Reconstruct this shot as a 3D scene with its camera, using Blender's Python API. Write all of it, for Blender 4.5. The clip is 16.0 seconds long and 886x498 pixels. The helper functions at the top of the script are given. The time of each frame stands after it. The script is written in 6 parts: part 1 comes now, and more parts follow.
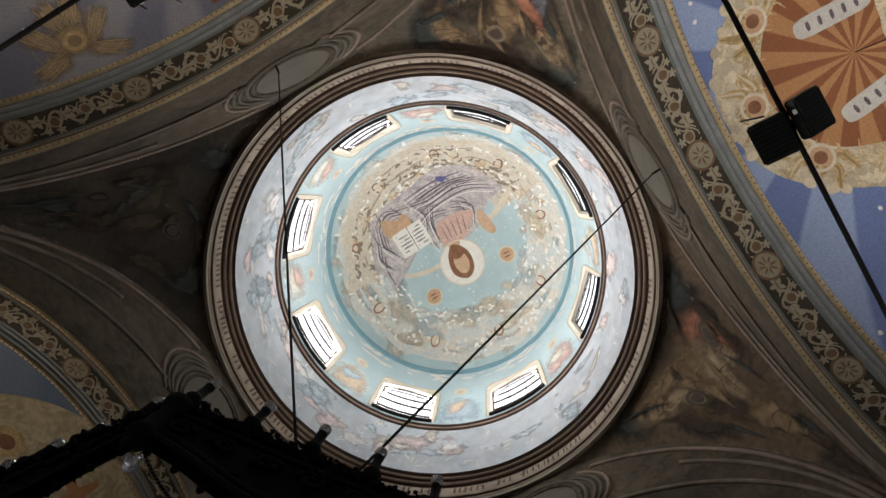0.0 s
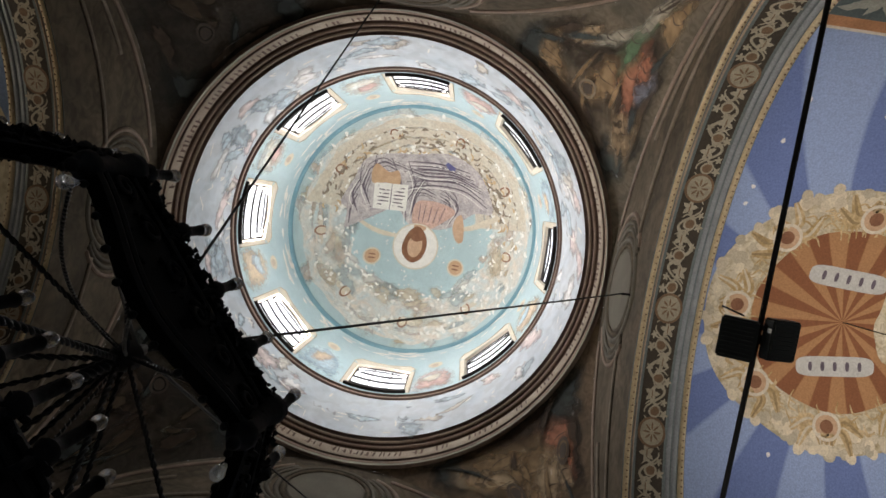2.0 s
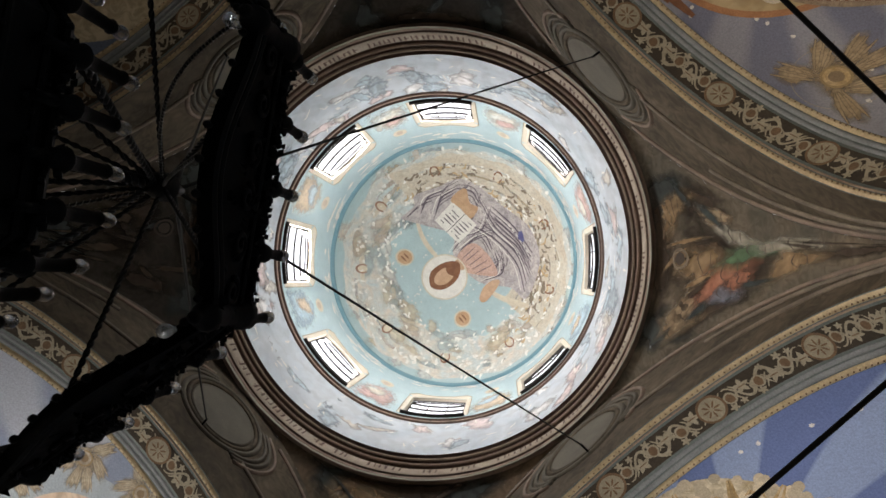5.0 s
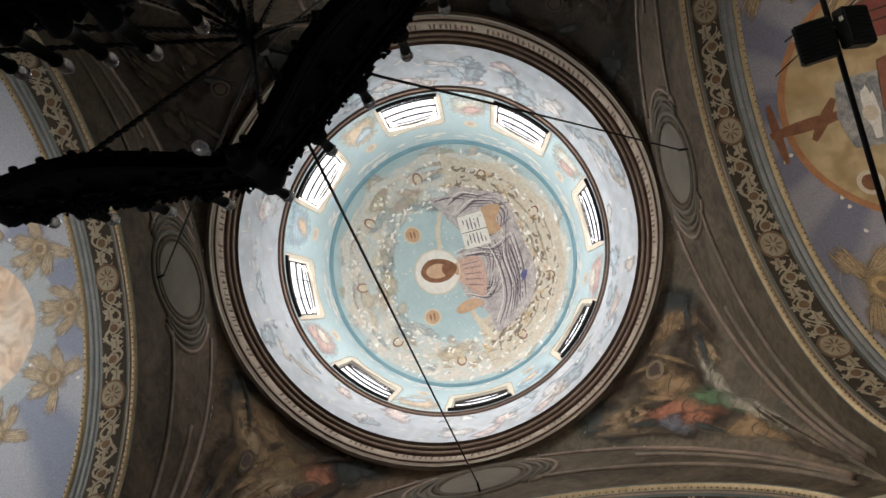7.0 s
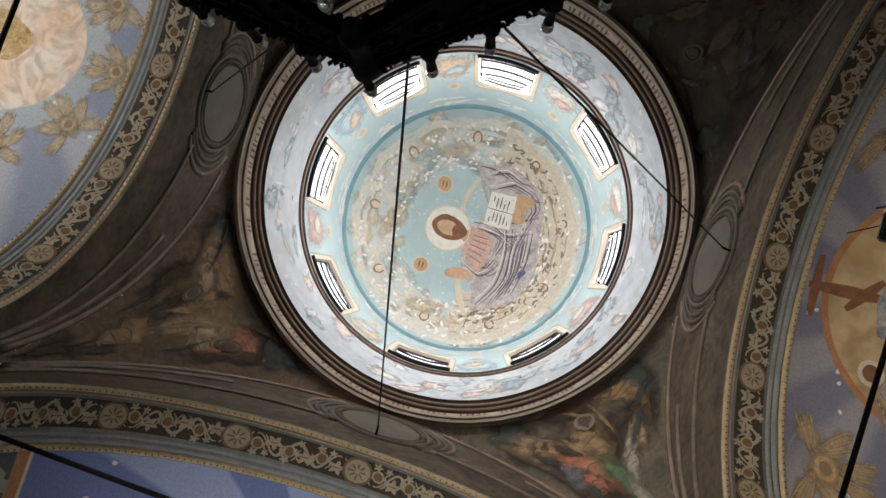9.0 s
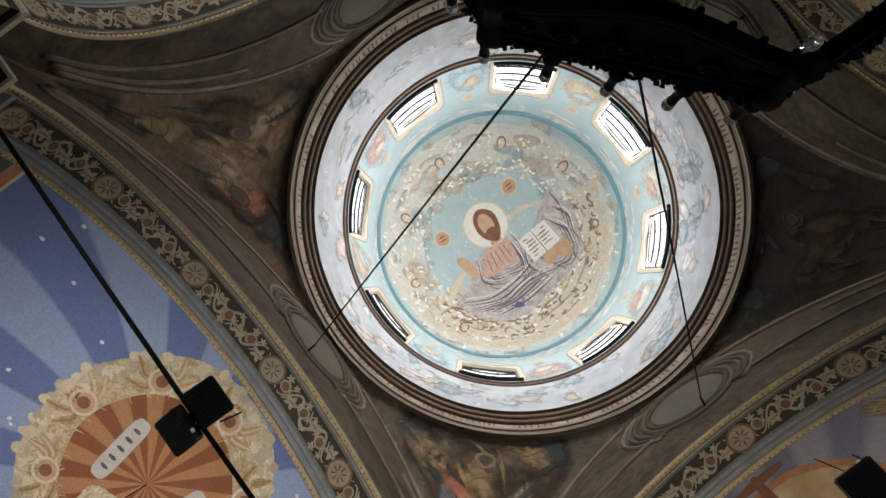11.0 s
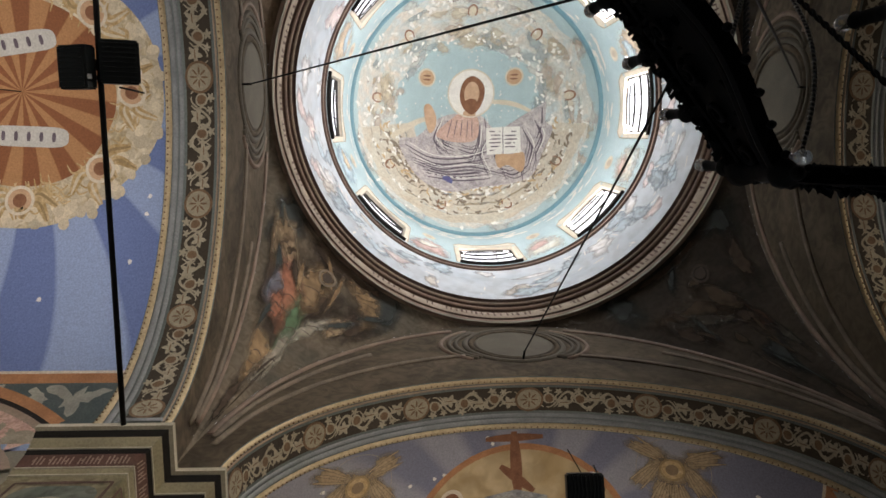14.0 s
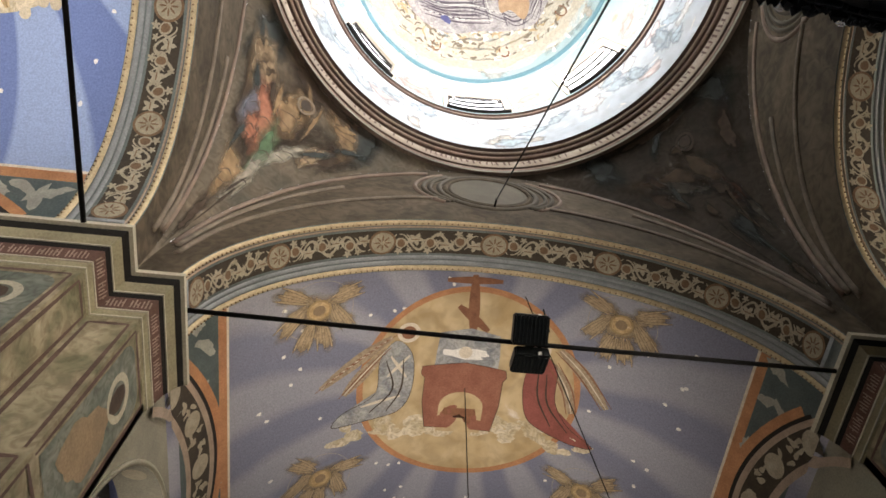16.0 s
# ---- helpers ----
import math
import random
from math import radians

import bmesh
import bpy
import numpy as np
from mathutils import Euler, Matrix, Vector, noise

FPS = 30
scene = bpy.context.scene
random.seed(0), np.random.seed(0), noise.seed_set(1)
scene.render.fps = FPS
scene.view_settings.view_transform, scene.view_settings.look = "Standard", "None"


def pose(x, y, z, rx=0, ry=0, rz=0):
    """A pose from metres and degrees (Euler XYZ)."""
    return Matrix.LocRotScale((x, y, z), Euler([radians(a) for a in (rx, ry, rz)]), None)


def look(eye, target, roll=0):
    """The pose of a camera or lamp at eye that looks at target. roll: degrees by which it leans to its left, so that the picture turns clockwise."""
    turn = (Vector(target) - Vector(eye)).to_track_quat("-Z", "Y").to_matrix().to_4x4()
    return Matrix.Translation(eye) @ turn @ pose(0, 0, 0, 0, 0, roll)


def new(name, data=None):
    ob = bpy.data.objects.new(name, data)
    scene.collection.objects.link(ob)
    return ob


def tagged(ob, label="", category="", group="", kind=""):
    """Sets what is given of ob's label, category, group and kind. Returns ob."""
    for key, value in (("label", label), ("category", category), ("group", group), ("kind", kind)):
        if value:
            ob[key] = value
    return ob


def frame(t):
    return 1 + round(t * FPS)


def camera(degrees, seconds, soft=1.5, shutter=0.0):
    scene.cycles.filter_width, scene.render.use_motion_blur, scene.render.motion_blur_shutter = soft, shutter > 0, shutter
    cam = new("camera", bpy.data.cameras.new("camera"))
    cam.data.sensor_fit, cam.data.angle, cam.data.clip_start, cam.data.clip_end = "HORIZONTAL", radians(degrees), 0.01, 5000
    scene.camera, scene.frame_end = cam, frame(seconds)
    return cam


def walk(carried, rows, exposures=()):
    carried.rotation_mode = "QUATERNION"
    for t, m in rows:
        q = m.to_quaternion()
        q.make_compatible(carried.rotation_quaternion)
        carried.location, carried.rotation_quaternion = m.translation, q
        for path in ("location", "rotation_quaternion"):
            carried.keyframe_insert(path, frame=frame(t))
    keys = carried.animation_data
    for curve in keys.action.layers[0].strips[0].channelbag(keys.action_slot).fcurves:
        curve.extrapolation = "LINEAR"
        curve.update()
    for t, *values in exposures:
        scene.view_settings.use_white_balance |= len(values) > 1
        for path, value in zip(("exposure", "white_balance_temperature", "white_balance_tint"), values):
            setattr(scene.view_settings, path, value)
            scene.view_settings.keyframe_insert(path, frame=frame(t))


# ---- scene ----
cam = camera(67.2, 16.0, soft=1.6)
PATH = [
    (0.0, -1.421, 0.749, 1.636, 174.36, -4.34, -150.59),
    (0.5, -1.387, 0.747, 1.634, 175.82, -4.12, -161.0),
    (1.0, -1.362, 0.737, 1.64, 176.41, -3.48, -170.54),
    (1.5, -1.329, 0.719, 1.651, 176.79, -3.68, -179.98),
    (2.0, -1.319, 0.705, 1.638, 176.27, -3.54, 170.49),
    (2.5, -1.308, 0.694, 1.637, 176.18, -3.35, 161.41),
    (3.0, -1.306, 0.692, 1.635, 177.28, -3.75, 153.38),
    (3.5, -1.301, 0.7, 1.632, 179.14, -4.58, 147.49),
    (4.0, -1.291, 0.697, 1.623, -179.09, -6.23, 142.47),
    (4.5, -1.295, 0.696, 1.624, -177.65, -7.24, 137.83),
    (7.0, -1.354, 0.601, 1.639, -173.67, -4.66, 102.61),
    (7.5, -1.353, 0.593, 1.634, -173.52, -3.88, 94.87),
    (8.0, -1.351, 0.582, 1.634, -173.74, -3.21, 87.18),
    (8.5, -1.351, 0.571, 1.635, -174.54, -2.79, 79.69),
    (9.0, -1.355, 0.559, 1.634, -175.47, -2.44, 71.96),
    (11.5, -1.316, 0.616, 1.635, -175.73, -1.51, 28.05),
    (12.0, -1.299, 0.604, 1.631, -176.37, 0.02, 19.43),
    (12.5, -1.294, 0.6, 1.629, -178.01, 1.16, 12.23),
    (13.0, -1.294, 0.603, 1.627, 178.16, 2.11, 6.22),
    (13.5, -1.287, 0.604, 1.63, 173.82, 3.1, 2.18),
    (14.0, -1.262, 0.599, 1.638, 170.87, 2.73, -0.47),
    (14.5, -1.205, 0.621, 1.64, 168.29, 1.93, -2.5),
    (15.0, -1.15, 0.654, 1.649, 164.9, 1.44, -3.83),
    (15.5, -1.115, 0.675, 1.646, 161.47, 1.38, -5.12),
    (16.0, -1.075, 0.74, 1.642, 158.12, 1.89, -6.48),
]
walk(cam, [(t, pose(*p)) for t, *p in PATH], exposures=[(0.0, 0.0, 6600, 16), (12.5, 0.0, 6600, 16), (13.5, 0.0, 6600, 17), (14.5, 0.22, 6600, 17), (15.5, 0.74, 6600, 16), (16.0, 0.94, 6600, 16)])

# ---- world and light ----
DRUM_LIGHT = (94, 34, 18, 0, 0, 0, 26, 128)
ARM_LIGHT = ((0, 1, 14, (1, 0.9, 0.76)), (90, 1, 23, (1, 0.95, 0.86)), (180, 40, 27, (1, 0.95, 0.86)), (270, 36, 2, (1, 0.88, 0.7)))
world = bpy.data.worlds.new("sky")
scene.world = world
world.use_nodes = True
wn = world.node_tree.nodes
sky = wn.new("ShaderNodeTexSky")
sky.sky_type, sky.sun_disc = "NISHITA", False
sky.sun_elevation, sky.sun_rotation = radians(38), radians(140)
world.node_tree.links.new(sky.outputs[0], wn["Background"].inputs[0])
wn["Background"].inputs[1].default_value = 0.15


def lamp(name, kind, m, energy, color=(1, 1, 1), **settings):
    data = bpy.data.lights.new(name, kind)
    data.energy, data.color = energy, color
    ob = new(name, data)
    ob.matrix_world = m
    return ob


SUN_FROM = Vector((math.sin(radians(140)) * math.cos(radians(38)), math.cos(radians(140)) * math.cos(radians(38)), math.sin(radians(38))))
sun = lamp("sun", "SUN", look(SUN_FROM * 50, (0, 0, 0)), 2.0, (1, 0.95, 0.88))
sun.data.angle = radians(3)


def window_lamp(name, eye, target, energy, width, height, color=(1, 1, 1)):
    """An area lamp that stands for daylight in a window or opening."""
    ob = lamp(name, "AREA", look(eye, target), energy, color)
    ob.data.shape, ob.data.size, ob.data.size_y = "RECTANGLE", width, height
    return ob


# drum windows: the south-east side faces the brighter sky
for k, power in enumerate(DRUM_LIGHT):
    c = k * math.pi / 4 - radians(1.2)
    if not power:
        continue
    window_lamp("drum_window_light", (2.53 * math.cos(c), 2.53 * math.sin(c), 12.8), (0, 0, 12.7), power, 0.85, 1.1, (1.0, 0.97, 0.92))
# added fill lamps at unseen end windows and side openings, tuned arm by arm
for turn_deg, end_power, side_power, tone in ARM_LIGHT:
    m = Matrix.Rotation(radians(turn_deg), 4, "Z")
    # every end lamp is aimed by hand to brighten the north-west corner
    window_lamp("arm_end_fill", m @ Vector((0, 8.95, 4.2)), (-3.2, 3.2, 7.6), end_power, 2.0, 3.8, tone).data.spread = radians(48)
    for side in (-1, 1):
        window_lamp("arm_side_light", m @ Vector((side * 2.75, 5.6, 4.4)), m @ Vector((0, 5.2, 8.0)), side_power, 1.6, 2.2, tone).data.spread = radians(82)

# ---- materials ----


def mat(name, base, second=None, rough=0.75, scale=3.0, detail=0.5, bump=0.1, metal=0.0, fine=60.0, mix=0.5, third=None):
    """A weathered surface: two colours mixed by noise at one scale, darkened or lightened by a finer grain."""
    m = bpy.data.materials.new(name)
    m.use_nodes = True
    nt = m.node_tree
    n, link = nt.nodes, nt.links.new
    b = n["Principled BSDF"]
    b.inputs["Roughness"].default_value, b.inputs["Metallic"].default_value = rough, metal
    b.inputs["Specular IOR Level"].default_value = 0.25
    co = n.new("ShaderNodeTexCoord")
    n1, n2 = n.new("ShaderNodeTexNoise"), n.new("ShaderNodeTexNoise")
    n1.inputs["Scale"].default_value, n1.inputs["Detail"].default_value, n1.inputs["Roughness"].default_value = scale, 6, 0.6
    n2.inputs["Scale"].default_value, n2.inputs["Detail"].default_value = fine, 4
    link(co.outputs["Object"], n1.inputs["Vector"])
    link(co.outputs["Object"], n2.inputs["Vector"])
    ramp = n.new("ShaderNodeValToRGB")
    second = second or tuple(c * 0.7 for c in base)
    e = ramp.color_ramp.elements
    e[0].position, e[0].color = mix - 0.14, (*second, 1)
    e[1].position, e[1].color = mix + 0.14, (*base, 1)
    if third:
        x = e.new(mix + 0.24)
        x.color = (*third, 1)
    link(n1.outputs["Fac"], ramp.inputs[0])
    grain = n.new("ShaderNodeMix")
    grain.data_type, grain.blend_type = "RGBA", "MULTIPLY"
    grain.inputs["Factor"].default_value = detail
    link(ramp.outputs[0], grain.inputs["A"])
    g2 = n.new("ShaderNodeValToRGB")
    g2.color_ramp.elements[0].position, g2.color_ramp.elements[0].color = 0.3, (0.55, 0.55, 0.55, 1)
    g2.color_ramp.elements[1].position, g2.color_ramp.elements[1].color = 0.7, (1.15, 1.15, 1.15, 1)
    link(n2.outputs["Fac"], g2.inputs[0])
    link(g2.outputs[0], grain.inputs["B"])
    link(grain.outputs["Result"], b.inputs["Base Color"])
    if bump:
        bp = n.new("ShaderNodeBump")
        bp.inputs["Strength"].default_value, bp.inputs["Distance"].default_value = bump, 0.02
        link(n2.outputs["Fac"], bp.inputs["Height"])
        link(bp.outputs[0], b.inputs["Normal"])
    return m


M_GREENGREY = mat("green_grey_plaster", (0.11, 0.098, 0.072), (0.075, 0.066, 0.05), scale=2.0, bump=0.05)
M_SOFFIT = mat("blue_green_soffit_paint", (0.17, 0.2, 0.19), (0.13, 0.155, 0.15), scale=3.0, bump=0.05)
M_STONE = mat("beige_moulding_paint", (0.42, 0.33, 0.25), (0.3, 0.235, 0.18), scale=4.0)
M_PINK = mat("pinkish_moulding_paint", (0.38, 0.275, 0.215), (0.27, 0.2, 0.155), scale=5.0)
M_ROSEBAND = mat("dull_rose_plaster_band", (0.26, 0.19, 0.145), (0.16, 0.12, 0.095), scale=4.0)
M_DUNBAND = mat("dun_plaster_band", (0.2, 0.16, 0.12), (0.12, 0.1, 0.075), scale=4.0)
M_DARKLINE = mat("dark_brown_moulding", (0.135, 0.082, 0.062), (0.08, 0.05, 0.038), scale=6.0)
M_DOME = mat("dome_blue_paint", (0.46, 0.6, 0.62), (0.41, 0.54, 0.57), scale=3.0, bump=0.03)
M_UPPER = mat("upper_drum_blue_paint", (0.47, 0.6, 0.63), (0.41, 0.54, 0.58), scale=2.5, bump=0.03)
M_GOLDDOT = mat("gold_bead_paint", (0.56, 0.46, 0.29), (0.45, 0.36, 0.22), scale=12.0)
M_WALL = mat("arm_wall_plaster", (0.3, 0.29, 0.22), (0.2, 0.19, 0.15), scale=1.2)
M_FLOOR = mat("dark_stone_floor", (0.1, 0.09, 0.08), (0.07, 0.065, 0.06), rough=0.4, scale=1.5)
M_IRON = mat("blackened_iron", (0.005, 0.005, 0.005), (0.003, 0.003, 0.003), rough=0.7, scale=20)
M_IRON.node_tree.nodes["Principled BSDF"].inputs["Specular IOR Level"].default_value = 0.12
M_ROPE = mat("black_cable", (0.01, 0.01, 0.01), (0.006, 0.006, 0.006), rough=0.8, scale=30)

# ---- mesh helpers ----


def mesh_of(name, verts, faces, material, smooth=True):
    me = bpy.data.meshes.new(name)
    me.from_pydata([tuple(v) for v in verts], [], faces)
    me.materials.append(material)
    if smooth:
        me.shade_smooth()
    me.update()
    return me


def obj(name, me, parent=None, label="", category="", group="", kind=""):
    ob = new(name, me)
    if parent:
        ob.parent = parent
    return tagged(ob, label, category, group, kind)


def empty(name, label, category, group="", kind="", at=(0, 0, 0)):
    ob = new(name)
    ob.empty_display_size = 0.1
    ob.location = at
    return tagged(ob, label, category, group, kind)


def grid_faces(nu, nv, close_u=False, flip=False):
    """Quads of a grid of nu columns by nv rows of vertices, index u * nv + v."""
    out = []
    for u in range(nu if close_u else nu - 1):
        for v in range(nv - 1):
            a, b = u * nv + v, ((u + 1) % nu) * nv + v
            q = (a, b, b + 1, a + 1)
            out.append(q[::-1] if flip else q)
    return out


def revolve(profile, n=128, a0=0.0, a1=None):
    """A surface of revolution round the z axis of points (r, z)."""
    full = a1 is None
    verts = []
    cols = n if full else n + 1
    for i in range(cols):
        a = a0 + (2 * math.pi if full else a1 - a0) * i / n
        verts += [(r * math.cos(a), r * math.sin(a), z) for r, z in profile]
    return verts, grid_faces(cols, len(profile), full)


def sweep(points, section, closed=False, up=None):
    """A bar with the given cross section, of (sideways, upwards) points, along a line of points."""
    pts = [Vector(p) for p in points]
    verts, n = [], len(pts)
    for i, p in enumerate(pts):
        a = pts[i - 1] if i or closed else p
        b = pts[(i + 1) % n] if i < n - 1 or closed else p
        d = (b - a).normalized()
        u = Vector(up(p) if up else (0, 0, 1))
        s = d.cross(u)
        s = s.normalized() if s.length > 1e-6 else Vector((1, 0, 0))
        w = s.cross(d)
        verts += [p + s * x + w * y for x, y in section]
    k = len(section)
    faces = []
    for i in range(n if closed else n - 1):
        j = (i + 1) % n
        for q in range(k):
            faces.append((i * k + q, i * k + (q + 1) % k, j * k + (q + 1) % k, j * k + q))
    if not closed:
        faces += [tuple(range(k))[::-1], tuple(range((n - 1) * k, n * k))]
    return verts, faces


def circle_section(r, n=8):
    return [(r * math.cos(2 * math.pi * i / n), r * math.sin(2 * math.pi * i / n)) for i in range(n)]


def box_mesh(lo, hi):
    (x0, y0, z0), (x1, y1, z1) = lo, hi
    v = [(x, y, z) for x in (x0, x1) for y in (y0, y1) for z in (z0, z1)]
    return v, [(0, 1, 3, 2), (4, 6, 7, 5), (0, 4, 5, 1), (2, 3, 7, 6), (0, 2, 6, 4), (1, 5, 7, 3)]


def prism(outline, z0, z1):
    n = len(outline)
    v = [(x, y, z) for z in (z0, z1) for x, y in outline]
    return v, [tuple(range(n))[::-1], tuple(range(n, 2 * n))] + [(i, (i + 1) % n, n + (i + 1) % n, n + i) for i in range(n)]


def joined(*pieces):
    verts, faces = [], []
    for v, f in pieces:
        o = len(verts)
        verts += list(v)
        faces += [tuple(i + o for i in q) for q in f]
    return verts, faces


# The four arms, by the turn about z that brings arm north (+y) onto them.
ARMS = {"north": 0, "west": 90, "south": 180, "east": 270}


# ---- painted patches that lie on a curved surface ----


def spline(points, n=6):
    """A closed smooth outline through the given points."""
    p = [Vector((*q, 0)) for q in points]
    out, k = [], len(p)
    for i in range(k):
        a, b, c, d = p[i - 1], p[i], p[(i + 1) % k], p[(i + 2) % k]
        for j in range(n):
            t = j / n
            q = 0.5 * (2 * b + (c - a) * t + (2 * a - 5 * b + 4 * c - d) * t * t + (3 * b - a - 3 * c + d) * t ** 3)
            out.append((q.x, q.y))
    return out


def blob(cx, cy, rx, ry, turn=0.0, rough=0.0, n=28, rng=random):
    out, c, s = [], math.cos(turn), math.sin(turn)
    ph = [rng.uniform(0, 6.28) for _ in range(3)]
    for i in range(n):
        a = 2 * math.pi * i / n
        w = 1 + rough * (0.5 * math.sin(2 * a + ph[0]) + 0.35 * math.sin(3 * a + ph[1]) + 0.3 * math.sin(7 * a + ph[2]))
        x, y = rx * w * math.cos(a), ry * w * math.sin(a)
        out.append((cx + x * c - y * s, cy + x * s + y * c))
    return out


def patch(surface, outline, rings=3, lift=0.006, middle=None):
    """A filled outline laid on a surface, as rings of faces round its middle."""
    n = len(outline)
    cx, cy = middle or (sum(p[0] for p in outline) / n, sum(p[1] for p in outline) / n)
    verts = [surface(cx, cy, lift)]
    for k in range(1, rings + 1):
        s = k / rings
        verts += [surface(cx + (x - cx) * s, cy + (y - cy) * s, lift) for x, y in outline]
    faces = [(0, 1 + i, 1 + (i + 1) % n) for i in range(n)]
    for k in range(rings - 1):
        o = 1 + k * n
        faces += [(o + i, o + n + i, o + n + (i + 1) % n, o + (i + 1) % n) for i in range(n)]
    return verts, faces


def ring_patch(surface, cx, cy, r0, r1, lift=0.006, n=48, a0=0.0, a1=2 * math.pi, squash=1.0, bands=2):
    verts = []
    for i in range(n + 1):
        a = a0 + (a1 - a0) * i / n
        for k in range(bands + 1):
            r = r0 + (r1 - r0) * k / bands
            verts.append(surface(cx + r * math.cos(a), cy + r * squash * math.sin(a), lift))
    return verts, grid_faces(n + 1, bands + 1)


def stripe(surface, points, width, lift=0.006, steps=6):
    """A painted line of the given width through points, tapering at its ends."""
    p = [Vector((*q, 0)) for q in points]
    line = []
    for i in range(len(p) - 1):
        for j in range(steps):
            line.append(p[i].lerp(p[i + 1], j / steps))
    line.append(p[-1])
    verts = []
    for i, q in enumerate(line):
        d = (line[min(i + 1, len(line) - 1)] - line[max(i - 1, 0)]).normalized()
        w = width * 0.5 * (0.35 + 0.65 * math.sin(math.pi * (i + 0.5) / len(line)))
        for s in (-1, 1):
            verts.append(surface(q.x - d.y * w * s, q.y + d.x * w * s, lift))
    return verts, grid_faces(len(line), 2)


def curve_line(points, n=8):
    """An open smooth line through points."""
    p = [Vector((*q, 0)) for q in points]
    p = [p[0] * 2 - p[1]] + p + [p[-1] * 2 - p[-2]]
    out = []
    for i in range(1, len(p) - 2):
        a, b, c, d = p[i - 1:i + 3]
        for j in range(n):
            t = j / n
            q = 0.5 * (2 * b + (c - a) * t + (2 * a - 5 * b + 4 * c - d) * t * t + (3 * b - a - 3 * c + d) * t ** 3)
            out.append((q.x, q.y))
    out.append((p[-2].x, p[-2].y))
    return out


def rays_mat(name, dark, light, cx, cy, count, rough=0.8, edge=0.25, mottle=0.25):
    """Paint of two shades in rays about a point of the thing's own plan."""
    m = mat(name, light, tuple(c * 0.9 for c in light), rough=rough, scale=2.0, bump=0.03)
    nt = m.node_tree
    n, link = nt.nodes, nt.links.new
    co = n.new("ShaderNodeTexCoord")
    sep = n.new("ShaderNodeSeparateXYZ")
    link(co.outputs["Object"], sep.inputs[0])

    def math_node(op, a, b):
        k = n.new("ShaderNodeMath")
        k.operation = op
        for i, v in enumerate((a, b)):
            if isinstance(v, (int, float)):
                k.inputs[i].default_value = v
            elif v is not None:
                link(v, k.inputs[i])
        return k.outputs[0]

    ang = math_node("ARCTAN2", math_node("SUBTRACT", sep.outputs["Y"], cy), math_node("SUBTRACT", sep.outputs["X"], cx))
    wave = math_node("SINE", math_node("MULTIPLY", ang, count), None)
    noise_tex = n.new("ShaderNodeTexNoise")
    noise_tex.inputs["Scale"].default_value, noise_tex.inputs["Detail"].default_value = 3.0, 4
    link(co.outputs["Object"], noise_tex.inputs["Vector"])
    wob = math_node("ADD", wave, math_node("MULTIPLY", math_node("SUBTRACT", noise_tex.outputs["Fac"], 0.5), mottle))
    ramp = n.new("ShaderNodeValToRGB")
    e = ramp.color_ramp.elements
    e[0].position, e[0].color = 0.5 - edge, (*dark, 1)
    e[1].position, e[1].color = 0.5 + edge, (*light, 1)
    link(math_node("ADD", math_node("MULTIPLY", wob, 0.5), 0.5), ramp.inputs[0])
    mix_node = [k for k in n if k.bl_idname == "ShaderNodeMix"][0]
    link(ramp.outputs[0], mix_node.inputs["A"])
    return m


def fresco_mat(name, colours, scale=2.5, stretch=(1, 1, 1), streak=9.0, rough=0.85, swirl=2.2, depth=0.9):
    """A weathered fresco: soft fields of several colours with finer strokes over them."""
    m = bpy.data.materials.new(name)
    m.use_nodes = True
    nt = m.node_tree
    n, link = nt.nodes, nt.links.new
    b = n["Principled BSDF"]
    b.inputs["Roughness"].default_value, b.inputs["Specular IOR Level"].default_value = rough, 0.15
    co, mp = n.new("ShaderNodeTexCoord"), n.new("ShaderNodeMapping")
    mp.inputs["Scale"].default_value = stretch
    link(co.outputs["Object"], mp.inputs["Vector"])
    n1, n2, n3 = (n.new("ShaderNodeTexNoise") for _ in range(3))
    for k, (s, d, w) in zip((n1, n2, n3), ((scale, 5, 1.2), (streak, 5, swirl), (55, 3, 0))):
        k.inputs["Scale"].default_value, k.inputs["Detail"].default_value, k.inputs["Distortion"].default_value = s, d, w
        link(mp.outputs[0], k.inputs["Vector"])
    r1 = n.new("ShaderNodeValToRGB")
    e = r1.color_ramp.elements
    count = len(colours)
    for i, c in enumerate(colours):
        pos = 0.3 + 0.4 * i / (count - 1)
        x = e[0] if i == 0 else e[1] if i == count - 1 else e.new(pos)
        x.position, x.color = pos, (*c, 1)
    link(n1.outputs["Fac"], r1.inputs[0])
    r2 = n.new("ShaderNodeValToRGB")
    r2.color_ramp.elements[0].position, r2.color_ramp.elements[0].color = 0.38, (0.72, 0.7, 0.68, 1)
    r2.color_ramp.elements[1].position, r2.color_ramp.elements[1].color = 0.6, (1.12, 1.12, 1.12, 1)
    link(n2.outputs["Fac"], r2.inputs[0])
    mul = n.new("ShaderNodeMix")
    mul.data_type, mul.blend_type = "RGBA", "MULTIPLY"
    mul.inputs["Factor"].default_value = depth
    link(r1.outputs[0], mul.inputs["A"])
    link(r2.outputs[0], mul.inputs["B"])
    link(mul.outputs["Result"], b.inputs["Base Color"])
    bp = n.new("ShaderNodeBump")
    bp.inputs["Strength"].default_value, bp.inputs["Distance"].default_value = 0.12, 0.01
    link(n3.outputs["Fac"], bp.inputs["Height"])
    link(bp.outputs[0], b.inputs["Normal"])
    return m


